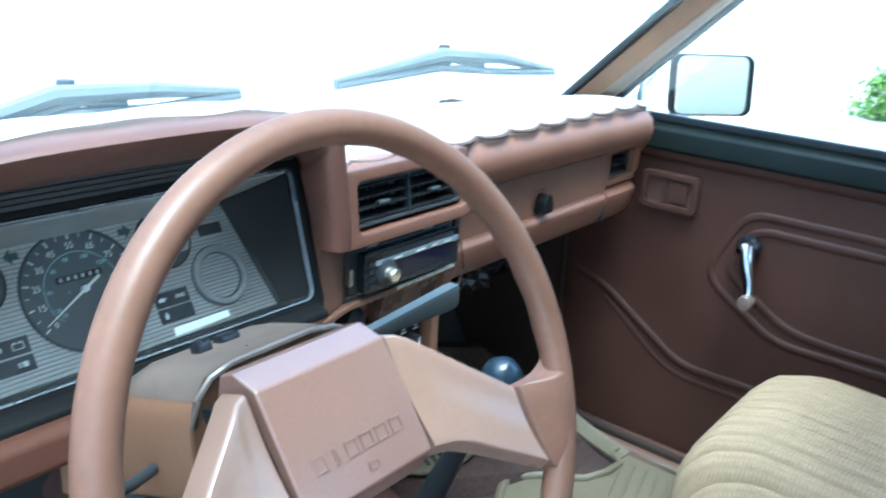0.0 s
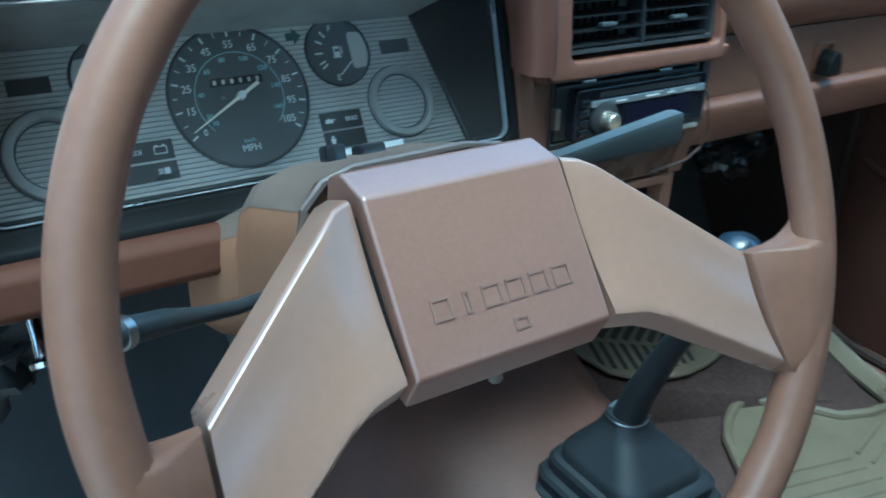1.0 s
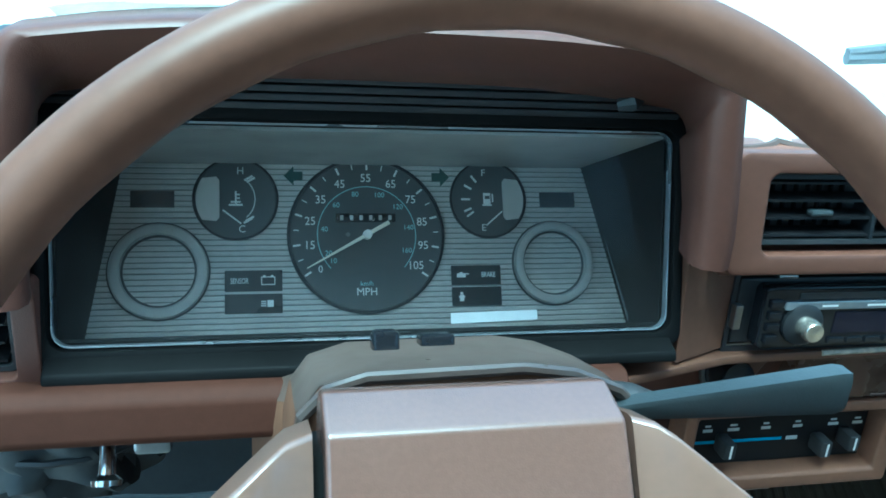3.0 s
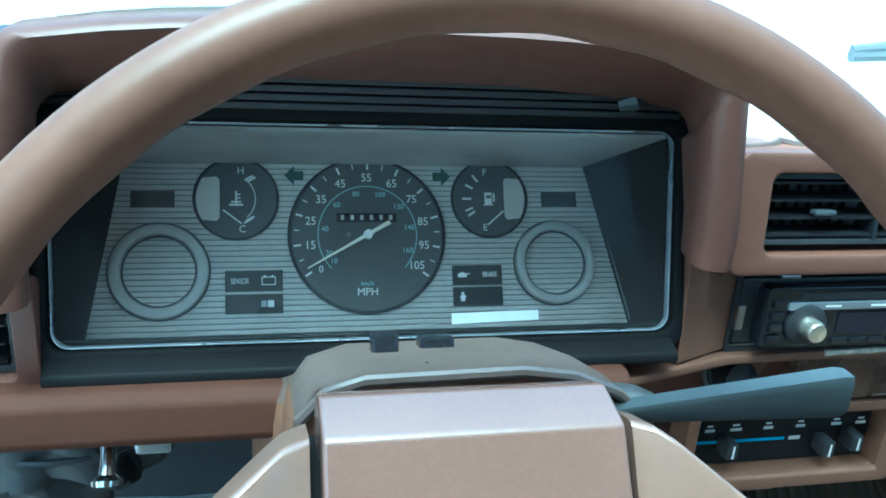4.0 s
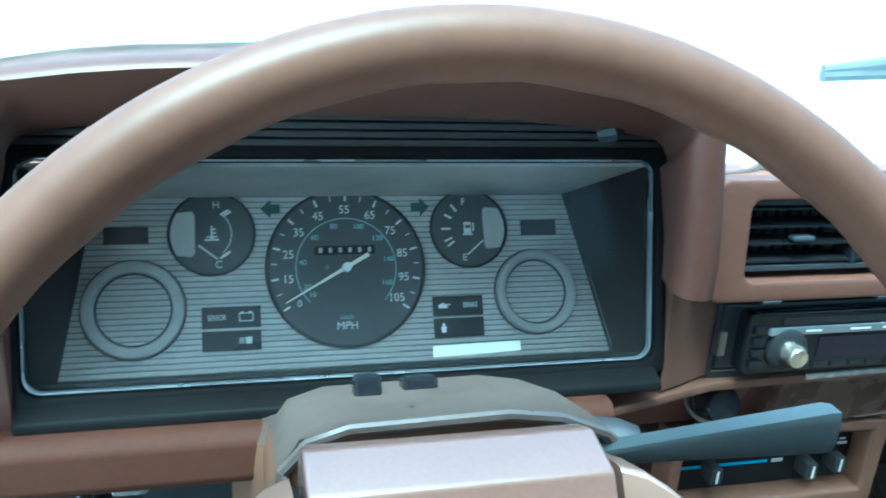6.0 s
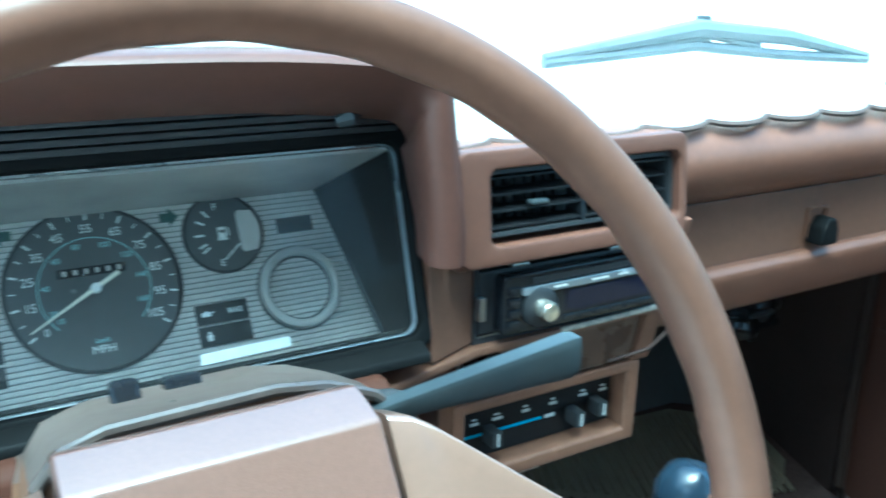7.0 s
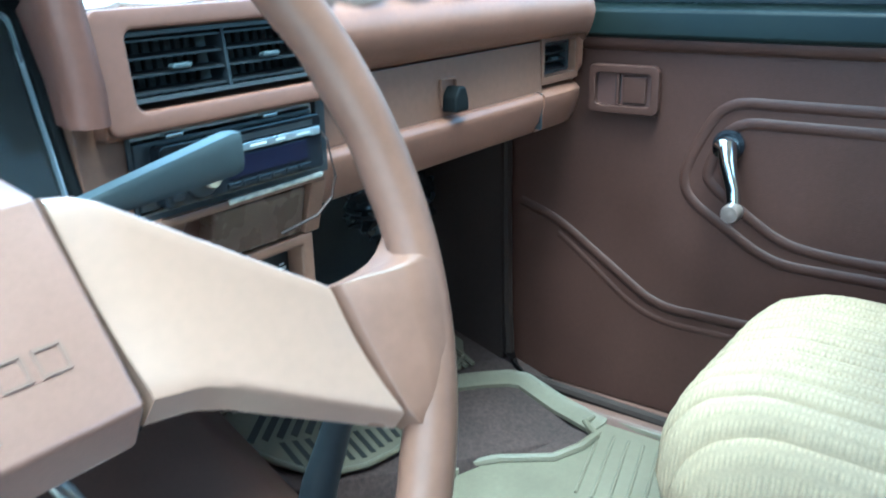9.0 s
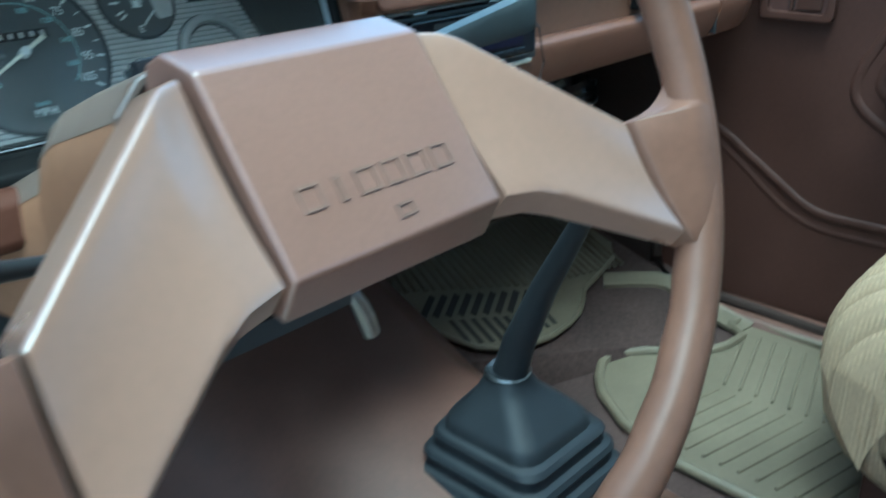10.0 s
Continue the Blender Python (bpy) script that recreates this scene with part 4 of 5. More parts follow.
part("knob_ring", lathe([(0, 0.002), (0.0150, 0.002), (0.0150, 0.006), (0.0120, 0.008), (0, 0.008)], kd, 28), BLACK, fp)
part("volume_knob", lathe([(0, 0.006), (0.0078, 0.006), (0.0076, 0.017), (0.0064, 0.019), (0, 0.0195)], kd, 28), mat("brushed_knob", (0.72, 0.68, 0.58), 0.25, metal=0.9), fp, "brushed metal volume knob")
for k in range(4):
    part("side_button", box(-0.074, -0.064, 0.008 - k * 0.0085, 0.014 - k * 0.0085, 0.003, 0.0055, 0.001, m=RMF), GLOSSBLACK, fp)
for k in range(6):
    part("preset_button", box(-0.024 + k * 0.0148, -0.0115 + k * 0.0148, -0.0195, -0.0150, 0.003, 0.0048, 0.0008, m=RMF), GLOSSBLACK, fp)
part("eject_button", box(0.064, 0.074, 0.006, 0.0125, 0.003, 0.006, 0.001, m=RMF), SILVER, fp)
for k, (x, w) in enumerate(((-0.035, 0.012), (0.0, 0.016), (0.026, 0.010), (0.048, 0.014))):
    part("print", box(x, x + w, 0.0088, 0.0102, 0.0052, 0.0054, 0, m=RMF), WHITEP, fp)
part("fixing_tab", box(-0.0875, -0.0815, -0.012, 0.006, -0.012, -0.004, 0.001, m=RM), STEEL, radio, "bent bright metal fixing tab")
part("fixing_tab", box(-0.060, -0.045, 0.0245, 0.0275, -0.014, -0.004, 0.001, m=RM), STEEL, radio)
part("fixing_tab", box(0.030, 0.045, 0.0245, 0.0275, -0.014, -0.004, 0.001, m=RM), STEEL, radio)

part("lead", tube([(0.411, 0.742, 0.972), (0.418, 0.724, 0.950), (0.420, 0.719, 0.919), (0.415, 0.720, 0.902), (0.401, 0.724, 0.889), (0.372, 0.738, 0.878)], 0.0014, 6), mat("brown_wire", (0.030, 0.014, 0.010), 0.6), radio, "thin brown wire hanging out of the bay")

# ---- steering wheel ----
WC = (0.0025, 0.463, 0.9968)
WT = radians(21.8)
WM = basis(WC, (1, 0, 0), (0, math.sin(WT), math.cos(WT)), (0, -math.cos(WT), math.sin(WT)))
wheel = thing("steering_wheel", WC, "two-spoke steering wheel in worn brown plastic", "steering wheel")
R, NS = 0.1868, 128
RO = Vector((0.0021, -0.0040, -0.0016))      # the rim's centre against the hub
bm = bmesh.new()
rows = []
for i in range(NS):
    a = 2 * math.pi * i / NS
    row = []
    for k in range(16):
        b = 2 * math.pi * k / 16
        rr = 0.0116
        g = max(0.0, -math.sin(b) * 0.6 - math.cos(b) * 0.5)
        rr *= 1 + 0.045 * g * math.sin(a * 28)
        rad = R + rr * math.cos(b)
        row.append(bm.verts.new(RO + Vector((rad * math.cos(a), rad * math.sin(a), rr * 1.06 * math.sin(b)))))
    rows.append(row)
for i in range(NS):
    for k in range(16):
        bm.faces.new((rows[i][k], rows[(i + 1) % NS][k], rows[(i + 1) % NS][(k + 1) % 16], rows[i][(k + 1) % 16]))
bm.transform(WM)
part("rim", bm, RIM, wheel, "thick brown grip rim with finger ridges", 80)


# centre pad: sloping front face, bright top slope, underside
PV, PW = 0.0509, -0.0647
PAD = [(-0.0430, -0.0243), (0.0385, -0.0455), (PV, PW), (PV - 0.001, PW - 0.014), (0.036, PW - 0.022), (-0.040, -0.066), (-0.0580, -0.0410)]
bm = prism([(-0.056, v, w) for v, w in PAD], Vector((0.1130, 0, 0)), 0.0022, 2)
bm.transform(WM)
pad = part("centre_pad", bm, PADM, wheel, "mauve-brown grained horn pad", 50)
bm = prism([(-0.064, min(v * 0.95, 0.030), w - 0.009) for v, w in PAD], Vector((0.129, 0, 0)))
bm.transform(WM)
part("pad_backing", bm, BEZELM, wheel)
slope = math.atan2(-0.0212, 0.0815)
PM = WM @ basis((0.0005, -0.003, -0.0345), (1, 0, 0), (0, math.cos(slope), math.sin(slope)), (0, -math.sin(slope), math.cos(slope)))
EMB = mat("embossed_brown", (0.155, 0.094, 0.070), 0.4)
# maker's mark as plain relief blocks
for i in range(6):
    x = -0.0345 + i * 0.0138
    w = 0.0036 if i == 1 else 0.0105
    part("relief_block", ring([(x - w / 2 + 0.0015 * 0, -0.0190), (x + w / 2, -0.0190), (x + w / 2, -0.0085), (x - w / 2, -0.0085)], [(x - w / 2 + 0.0010, -0.0178), (x + w / 2 - 0.0012, -0.0178), (x + w / 2 - 0.0012, -0.0097), (x - w / 2 + 0.0010, -0.0097)], -0.0004, 0.0006, PM), EMB, pad, "embossed outline block")
part("relief_badge", ring([(0.0000, -0.0330), (0.0090, -0.0330), (0.0090, -0.0270), (0.0000, -0.0270)], [(0.0012, -0.0318), (0.0078, -0.0318), (0.0078, -0.0282), (0.0012, -0.0282)], -0.0004, 0.0006, PM), EMB, pad)


def along(pts, f):
    """The point at fraction f of a polyline's length."""
    v = [Vector(p) for p in pts]
    d = [(q - p).length for p, q in zip(v, v[1:])]
    left = f * sum(d)
    for p, q, n in zip(v, v[1:], d):
        if left <= n or q is v[-1]:
            return p.lerp(q, min(1.0, left / n))
        left -= n


for s in (-1, 1):
    top = [(0.0605, 0.0382, -0.0495), (0.0690, 0.0360, -0.0450), (0.0760, 0.0310, -0.0400), (0.1440, -0.0290, -0.0130)]
    low = [(0.0605, -0.0432, -0.0262), (0.0780, -0.0460, -0.0215), (0.0900, -0.0520, -0.0180), (0.1455, -0.0890, 0.0020)]
    loops = []
    for i in range(22):
        f = i / 21
        a, b = along(top, f ** 1.25), along(low, f)
        sec = [a + Vector((0, 0.001, -0.024)), a + Vector((0, 0.0005, -0.0045)), a + Vector((0, -0.0004, -0.0014)), a + Vector((0, -0.0022, 0))]
        for g in (0.12, 0.25, 0.4, 0.55, 0.68, 0.78, 0.86, 0.92, 0.96):
            p = a.lerp(b, g)
            sec.append(p + Vector((0, 0, -0.0030 * math.sin(math.pi * g) + 0.0016 * g ** 4)))
        k = 1 - 0.35 * f
        sec += [b + Vector((0, 0.0006, 0.0004)), b + Vector((0, -0.0012, -0.0018)), b + Vector((0, -0.0085 * k, -0.0130 * k)), b + Vector((0, -0.0085 * k, -0.0155 * k)), b + Vector((0, 0.002, -0.026))]
        out = 0.0050 * f if s < 0 else 0.0
        loops.append([Vector((s * (p.x + out) + 0.0005, p.y, p.z)) for p in sec])
    bm = loft(loops, caps=True)
    bm.transform(WM)
    part("spoke", bm, SPOKE, wheel, "tan plastic spoke cover", 50)
    inner = [(0.1775, -0.0165, -0.0040, 0.004), (0.1765, -0.0205, -0.0055, 0.005), (0.1742, -0.0243, -0.0070, 0.006), (0.1702, -0.0275, -0.0085, 0.007), (0.1640, -0.0294, -0.0100, 0.008), (0.1550, -0.0302, -0.0118, 0.009), (0.1455, -0.0303, -0.0130, 0.010), (0.1462, -0.0480, -0.0090, 0.019), (0.1472, -0.0700, -0.0045, 0.019), (0.1468, -0.0880, 0.0030, 0.019), (0.1515, -0.0970, 0.0035, 0.014), (0.1530, -0.1010, 0.0010, 0.006)]
    outer = [-0.0150, -0.0185, -0.0215, -0.0245, -0.0270, -0.0305, -0.0350, -0.0500, -0.0690, -0.0880, -0.0960, -0.1010]
    loops = []
    for n, ((u, v, w, t), vo) in enumerate(zip(inner, outer)):
        i0, o = Vector((u + s * 0.0021 * max(0.0, 1 - n / 6), v, w)), Vector((math.sqrt((R + 0.001) ** 2 - (vo - RO.y) ** 2) + s * RO.x, vo, 0.0104))
        soft = (0.45, 0.45, 0.42, 0.36, 0.28, 0.18, 0.07)[min(n, 6)]
        sink = 0.010 * (1 - min(1.0, n / 6)) + 0.006 * (1 - min(1.0, (11 - n) / 3))
        turn = [math.pi / 2 * k / 5 for k in range(6)]
        crest = lambda g: Vector((i0.x + (o.x - i0.x) * g, i0.y + (o.y - i0.y) * g, i0.z + (o.z - i0.z) * math.sin(math.pi / 2 * min(1.0, g / 0.85)) - sink * min(1.0, g / 0.5)))
        sec = [crest(soft * (1 - math.cos(a))) + Vector((0, 0, -t * (1 - math.sin(a)))) for a in turn]
        sec += [crest(g) for g in (0.52, 0.62, 0.72, 0.82, 0.91)] + [o - Vector((0, 0, sink)), o + Vector((0, 0, -0.0180)), i0.lerp(o, 0.5) + Vector((0, 0, -t))]
        fade = (0, 0, 0, 0, 0, 0, 1, 1, 2, 2, 3, 3, 3, 2)
        loops.append([Vector((s * p.x + 0.0005 - (0.0050 * max(0.0, 1 - d / 3) if s < 0 else 0.0), p.y, p.z)) for d, p in zip(fade, sec)])
    bm = loft(loops, caps=True)
    bm.transform(WM)
    part("spoke_root", bm, RIM, wheel, angle=75)
part("hub_underside", lathe([(0, -0.060), (0.050, -0.060), (0.046, -0.090), (0.030, -0.110), (0, -0.112)], WM @ Matrix.Translation((0, -0.004, 0))), BLACK, wheel)

# ---- steering column ----
column = thing("steering_column", (0.0, 0.68, 0.93), "dusty tan plastic steering column cover", "steering column")


def shroud(y, top, bottom, x0, x1):
    return [(x0, y, top - 0.036), (x0 + 0.003, y, top - 0.020), (x0 + 0.012, y, top - 0.006), (x0 + 0.030, y, top), (x1 - 0.062, y, top + 0.001), (x1 - 0.040, y, top - 0.003), (x1 - 0.018, y, top - 0.012), (x1 - 0.006, y, top - 0.023), (x1, y, top - 0.040), (x1, y, bottom + 0.02), (x1 - 0.02, y, bottom), (x0 + 0.02, y, bottom), (x0, y, bottom + 0.02)]


SHELL = [shroud(0.571, 1.004, 0.905, -0.060, 0.096), shroud(0.573, 1.009, 0.902, -0.063, 0.099), shroud(0.60, 1.000, 0.890, -0.063, 0.104), shroud(0.645, 0.985, 0.870, -0.062, 0.106), shroud(0.662, 0.975, 0.862, -0.062, 0.104), shroud(0.672, 0.955, 0.858, -0.062, 0.098), shroud(0.72, 0.930, 0.840, -0.078, 0.095)]
part("cover", loft(SHELL), COLUMNM, column, "tan-brown plastic column cover", 50)
part("top_cover", loft([[(x, y, z + 0.0008) for x, y, z in lp[1:8]] for lp in SHELL[1:]], closed=False, caps=False), SHROUD, column, "bleached and dusty top of the cover", 50)
part("rim_line", tube([(-0.061, 0.572, 0.972), (-0.058, 0.571, 0.991), (-0.048, 0.570, 1.0035), (-0.032, 0.570, 1.0085), (0.035, 0.570, 1.0100), (0.058, 0.570, 1.0065), (0.080, 0.570, 0.997), (0.092, 0.571, 0.985), (0.098, 0.572, 0.970)], 0.0028, 8), SHROUD, column, "raised front lip of the column cover")
part("hazard_switch", box(-0.0065, 0.0065, -0.006, 0.006, 0.0, 0.020, 0.0025, m=basis((-0.016, 0.619, 0.9830), (1, 0, 0), (0, 0.93, -0.37), (0, 0.37, 0.93))), GLOSSBLACK, column, "raised black hazard switch")
part("column_switch", box(-0.0085, 0.0085, -0.007, 0.007, 0.0, 0.0105, 0.0020, m=basis((0.010, 0.6275, 0.9865), (1, 0, 0), (0, 0.93, -0.37), (0, 0.37, 0.93))), GLOSSBLACK, column, "low black column switch")
part("ignition_barrel", lathe([(0, 0), (0.014, 0), (0.014, 0.020), (0.011, 0.030), (0, 0.031)], basis((0.104, 0.640, 0.945), (0, 0, 1), (0.3, 1, 0), (0.95, -0.3, 0.0)), 20), BLACK, column, "black ignition lock")
part("lower_cover", loft([[(x, y, z + dz) for x, z in ((-0.055, 0.0), (0.075, 0.0), (0.065, -0.045), (-0.045, -0.045))] for y, dz in ((0.585, 0.900), (0.74, 0.850))]), BLACK, column, "dark underside of the column")
# wiper lever: flat paddle that widens towards its end
a, b = Vector((0.070, 0.570, 0.987)), Vector((0.1735, 0.546, 1.0075))
loops = []
for f, h, w in ((0.0, 0.0030, 0.005), (0.25, 0.0048, 0.0052), (0.6, 0.0074, 0.0056), (0.96, 0.0100, 0.006), (1.0, 0.0092, 0.005)):
    c = a.lerp(b, f)
    loops.append([c + Vector((0, sy * w, sz * h)) for sy, sz in ((-0.75, -1), (0.75, -1), (1, -0.6), (1, 0.6), (0.75, 1), (-0.75, 1), (-1, 0.6), (-1, -0.6))])
part("wiper_lever", loft(loops), STALKM, column, "flat grey-black wiper lever", 30)
# turn signal lever
p = [Vector((-0.050, 0.622, 0.920)), Vector((-0.085, 0.606, 0.926)), Vector((-0.108, 0.594, 0.934)), Vector((-0.130, 0.580, 0.944)), Vector((-0.150, 0.568, 0.951)), Vector((-0.178, 0.551, 0.957)), Vector((-0.182, 0.549, 0.958))]
part("turn_lever", tube(p, [0.0040, 0.0042, 0.0046, 0.0066, 0.0072, 0.0080, 0.0068], 14), STALKD, column, "black turn signal lever")
part("lever_collar", tube([p[4], p[4].lerp(p[5], 0.15)], 0.0084, 14), STEEL, column)

# pull knob under the dash
pull = thing("hood_release", (-0.169, 0.76, 0.833), "chrome pull knob on a rod under the dashboard", "pull knob")
part("rod", tube([(-0.169, 0.80, 0.870), (-0.169, 0.770, 0.854)], 0.0035, 10), STEEL, pull)
part("knob", tube([(-0.169, 0.772, 0.857), (-0.169, 0.762, 0.846), (-0.169, 0.756, 0.837), (-0.169, 0.754, 0.834), (-0.169, 0.752, 0.831)], [0.005, 0.0048, 0.0055, 0.010, 0.0095], 16), CHROME, pull)
part("bracket", box(-0.158, -0.132, 0.792, 0.812, 0.824, 0.846, 0.004), SILVER, pull)
brake = thing("parking_brake_handle", (0.10, 0.617, 0.81), "bright metal parking brake handle under the dashboard", "brake handle")
part("grip", tube([(0.092, 0.618, 0.842), (0.097, 0.616, 0.832), (0.103, 0.617, 0.818), (0.107, 0.618, 0.806)], [0.0045, 0.0052, 0.006, 0.0055], 12), STEEL, brake)
part("shaft", tube([(0.092, 0.618, 0.842), (0.088, 0.70, 0.860)], 0.005, 10), STEEL, brake)

# ---- floor, tunnel, mats ----
structure("floor_tunnel", loft([[(0.30 + a * w, y, FLOOR_Z - 0.01 + b * h) for a, b in ((-1.3, 0), (-1.0, 0.25), (-0.85, 0.62), (-0.55, 0.93), (0, 1.0), (0.55, 0.93), (0.85, 0.62), (1.0, 0.25), (1.3, 0))] for y, w, h in ((-0.70, 0.15, 0.08), (0.30, 0.16, 0.09), (0.60, 0.18, 0.10), (0.85, 0.20, 0.14), (1.12, 0.25, 0.26))], caps=True), TUNNELM, "brown moulded transmission tunnel", "floor", 60)

shifter = thing("gear_lever", (0.315, 0.66, 0.56), "black gear lever in a pleated rubber boot", "gear lever")
BC = Vector((0.336, 0.674, 0.0))
loops = []
for z, w, sh in ((0.530, 0.080, 0), (0.541, 0.081, 0), (0.548, 0.077, 0), (0.550, 0.071, 0), (0.556, 0.070, 0), (0.563, 0.073, 0), (0.568, 0.070, 0), (0.570, 0.064, 0), (0.576, 0.063, 0), (0.583, 0.065, 0), (0.588, 0.062, 0.1), (0.590, 0.056, 0.15), (0.598, 0.055, 0.2), (0.604, 0.052, 0.3), (0.632, 0.028, 0.8), (0.646, 0.021, 1), (0.654, 0.0195, 1)):
    loops.append([(BC.x + x * w / 0.1 - 0.011 * sh, BC.y + y * w / 0.1 + 0.006 * sh, z) for x, y in round_rect(0.2, 0.2, 0.030 + 0.05 * sh, 3)])
part("boot", loft(loops), RUBBER, shifter, "black pleated rubber boot", 30)
lv = [Vector((0.325, 0.680, 0.640)), Vector((0.321, 0.664, 0.690)), Vector((0.311, 0.630, 0.760)), Vector((0.295, 0.588, 0.830)), Vector((0.290, 0.575, 0.862))]
part("lever", tube(lv, [0.0175, 0.0150, 0.0115, 0.0085, 0.008], 14), RUBBER, shifter)
part("collar", tube([lv[0] + Vector((0, 0, 0.004)), lv[0] + Vector((-0.001, -0.002, 0.010))], 0.0205, 16), GLOSSBLACK, shifter)
part("tie_wire", tube([(lv[0].x + 0.021 * math.cos(k * 0.3307), lv[0].y + 0.021 * math.sin(k * 0.3307), 0.651) for k in range(20)], 0.0012, 6), STEEL, shifter, "thin bright tie wire")
# black knob; the blue sky sheen on it is painted into the base colour
part("knob", lathe([(0, -0.016), (0.010, -0.016), (0.018, -0.004), (0.021, 0.010), (0.019, 0.022), (0.011, 0.030), (0, 0.032)], Matrix.Translation(lv[-1] + Vector((-0.002, -0.004, 0.008))) @ Matrix.Rotation(radians(20), 4, 'X'), 24), mat("blue_sheen_knob", (0.014, 0.022, 0.034), 0.24, tone=0.1), shifter, "glossy black gear knob with its blue sheen in the colour")

def floor_mat(name, outline, z, label, ridges):
    m = thing(name, (outline[0][0], outline[0][1], z), label, "floor mat")
    part("sheet", prism([(x, y, z + 0.006) for x, y in outline], Vector((0, 0, -0.006)), 0.002), MATM, m)
    n = len(outline)
    part("raised_edge", tube([(x, y, z + 0.008) for x, y in outline + outline[:1]], 0.007, 8), MATM, m)
    for (x0, y0, x1, y1) in ridges:
        part("ridge", tube([(x0, y0, z + 0.0065), (x1, y1, z + 0.0055)], 0.0024, 6), MATM, m)
    return m


rid = []
for k in range(13):
    y = 0.385 + k * 0.022
    rid += [(0.585, y + 0.035, 0.730, y), (0.745, y, 0.895, y + 0.040)]
MAT = [(0.545, 0.38), (0.905, 0.38), (0.925, 0.59), (0.929, 0.71), (0.900, 0.715), (0.889, 0.700), (0.878, 0.688), (0.840, 0.692), (0.796, 0.710), (0.752, 0.770), (0.722, 0.794), (0.700, 0.802), (0.680, 0.799), (0.648, 0.782), (0.618, 0.757), (0.580, 0.700), (0.553, 0.62)]
pm = floor_mat("floor_mat", MAT, FLOOR_Z, "olive-tan ribbed rubber floor mat with a cut-away front", [r for r in rid if max(r[1], r[3]) < 0.690])
SIDE = [((0.837, 0.904, 0.499), (0.812, 0.886, 0.494)), ((0.880, 0.882, 0.492), (0.855, 0.865, 0.487)), ((0.924, 0.858, 0.484), (0.892, 0.843, 0.480)), ((0.943, 0.832, 0.476), (0.903, 0.830, 0.476)), ((0.939, 0.766, 0.457), (0.898, 0.768, 0.457)), ((0.929, 0.690, 0.449), (0.886, 0.697, 0.449))]
part("side_strip", loft([[Vector(a), Vector(a).lerp(Vector(b), 0.15) + Vector((0, 0, 0.004)), Vector(a).lerp(Vector(b), 0.3), Vector(b) - Vector((0, 0, 0.001)), Vector(b) - Vector((0, 0, 0.007)), Vector(a) - Vector((0, 0, 0.007))] for a, b in SIDE]), MATM, pm, "narrow rim of the mat along the door sill")
mat_b = thing("toe_mat", (0.62, 0.95, 0.49), "tan slotted rubber mat over the footwell", "floor mat")
QB, QD, QA = Vector((0.510, 0.905, 0.505)), Vector((0.672, 0.829, 0.480)), Vector((0.540, 1.085, 0.560))


def on_toe(u, v, h=0.0):
    n = (QD - QB).cross(QA - QB).normalized()
    return QB + u * (QD - QB) + v * (QA - QB) + n * h


TOE = [(-0.27, 0.57), (-0.18, 0.34), (-0.04, 0.14), (0.11, 0.0), (0.30, -0.04), (0.50, -0.03), (0.78, 0.05), (1.03, 0.17), (1.22, 0.29), (1.36, 0.42), (1.50, 0.57), (1.75, 0.72), (2.15, 0.98), (2.32, 1.20), (2.28, 1.62), (1.60, 1.66), (0.80, 1.36), (0.0, 1.02), (-0.30, 0.90)]
part("sheet", prism([on_toe(u, v) for u, v in TOE], (QD - QB).cross(QA - QB).normalized() * -0.006, 0.002), MATM, mat_b)
part("raised_edge", tube([on_toe(u, v, 0.001) for u, v in TOE[:13]], 0.004, 8), MATM, mat_b)
SLOT = mat("slot_dark", (0.014, 0.012, 0.010), 0.9)
for k in range(10):
    u = 0.07 + 0.092 * k
    v0 = 0.05 if k < 6 else 0.05 + 0.035 * (k - 5)
    part("slot", prism([on_toe(u, v0, 0.0012), on_toe(u + 0.038, v0, 0.0012), on_toe(u + 0.055, 0.31, 0.0012), on_toe(u + 0.017, 0.31, 0.0012)], Vector((0, 0, -0.003))), SLOT, mat_b)
for k in range(10):
    u = -0.10 + 0.105 * k
    part("slot", prism([on_toe(u, 0.38, 0.0012), on_toe(u + 0.026, 0.345, 0.0012), on_toe(u + 0.26, 0.58, 0.0012), on_toe(u + 0.234, 0.615, 0.0012)], Vector((0, 0, -0.003))), SLOT, mat_b)
for k in range(30):
    u = -0.18 + 0.080 * k
    lo, hi = 0.66 + 0.22 * max(0.0, u - 1.2), 0.98 + 0.40 * min(u, 1.6)
    part("ridge", tube([on_toe(u, lo, 0.001), on_toe(u + 0.06, hi, 0.001)], 0.0038, 6), MATM, mat_b)
# carpet rising from the floor to the toe board under the mat
rows = []
for v, dz in ((-0.22, -0.045), (-0.07, -0.010), (0.4, -0.009), (1.0, -0.009), (1.8, -0.009)):
    top = [on_toe(u, v) + Vector((0, 0, dz)) for u in (-0.9, 0.0, 0.8, 1.6, 2.2, 2.75)]
    rows.append(top + [p + Vector((0, 0, -0.05)) for p in reversed(top)])
structure("floor_slope", loft(rows), CARPET, "brown carpet rising to the toe board", "floor")
# driver's side
floor_mat("driver_mat", [(-0.40, 0.30), (0.08, 0.30), (0.08, 0.86), (-0.02, 0.96), (-0.36, 0.96), (-0.40, 0.88)], FLOOR_Z, "olive-tan ribbed rubber floor mat on the driver's side", [(-0.36, 0.34 + k * 0.04, 0.04, 0.34 + k * 0.04) for k in range(14)])

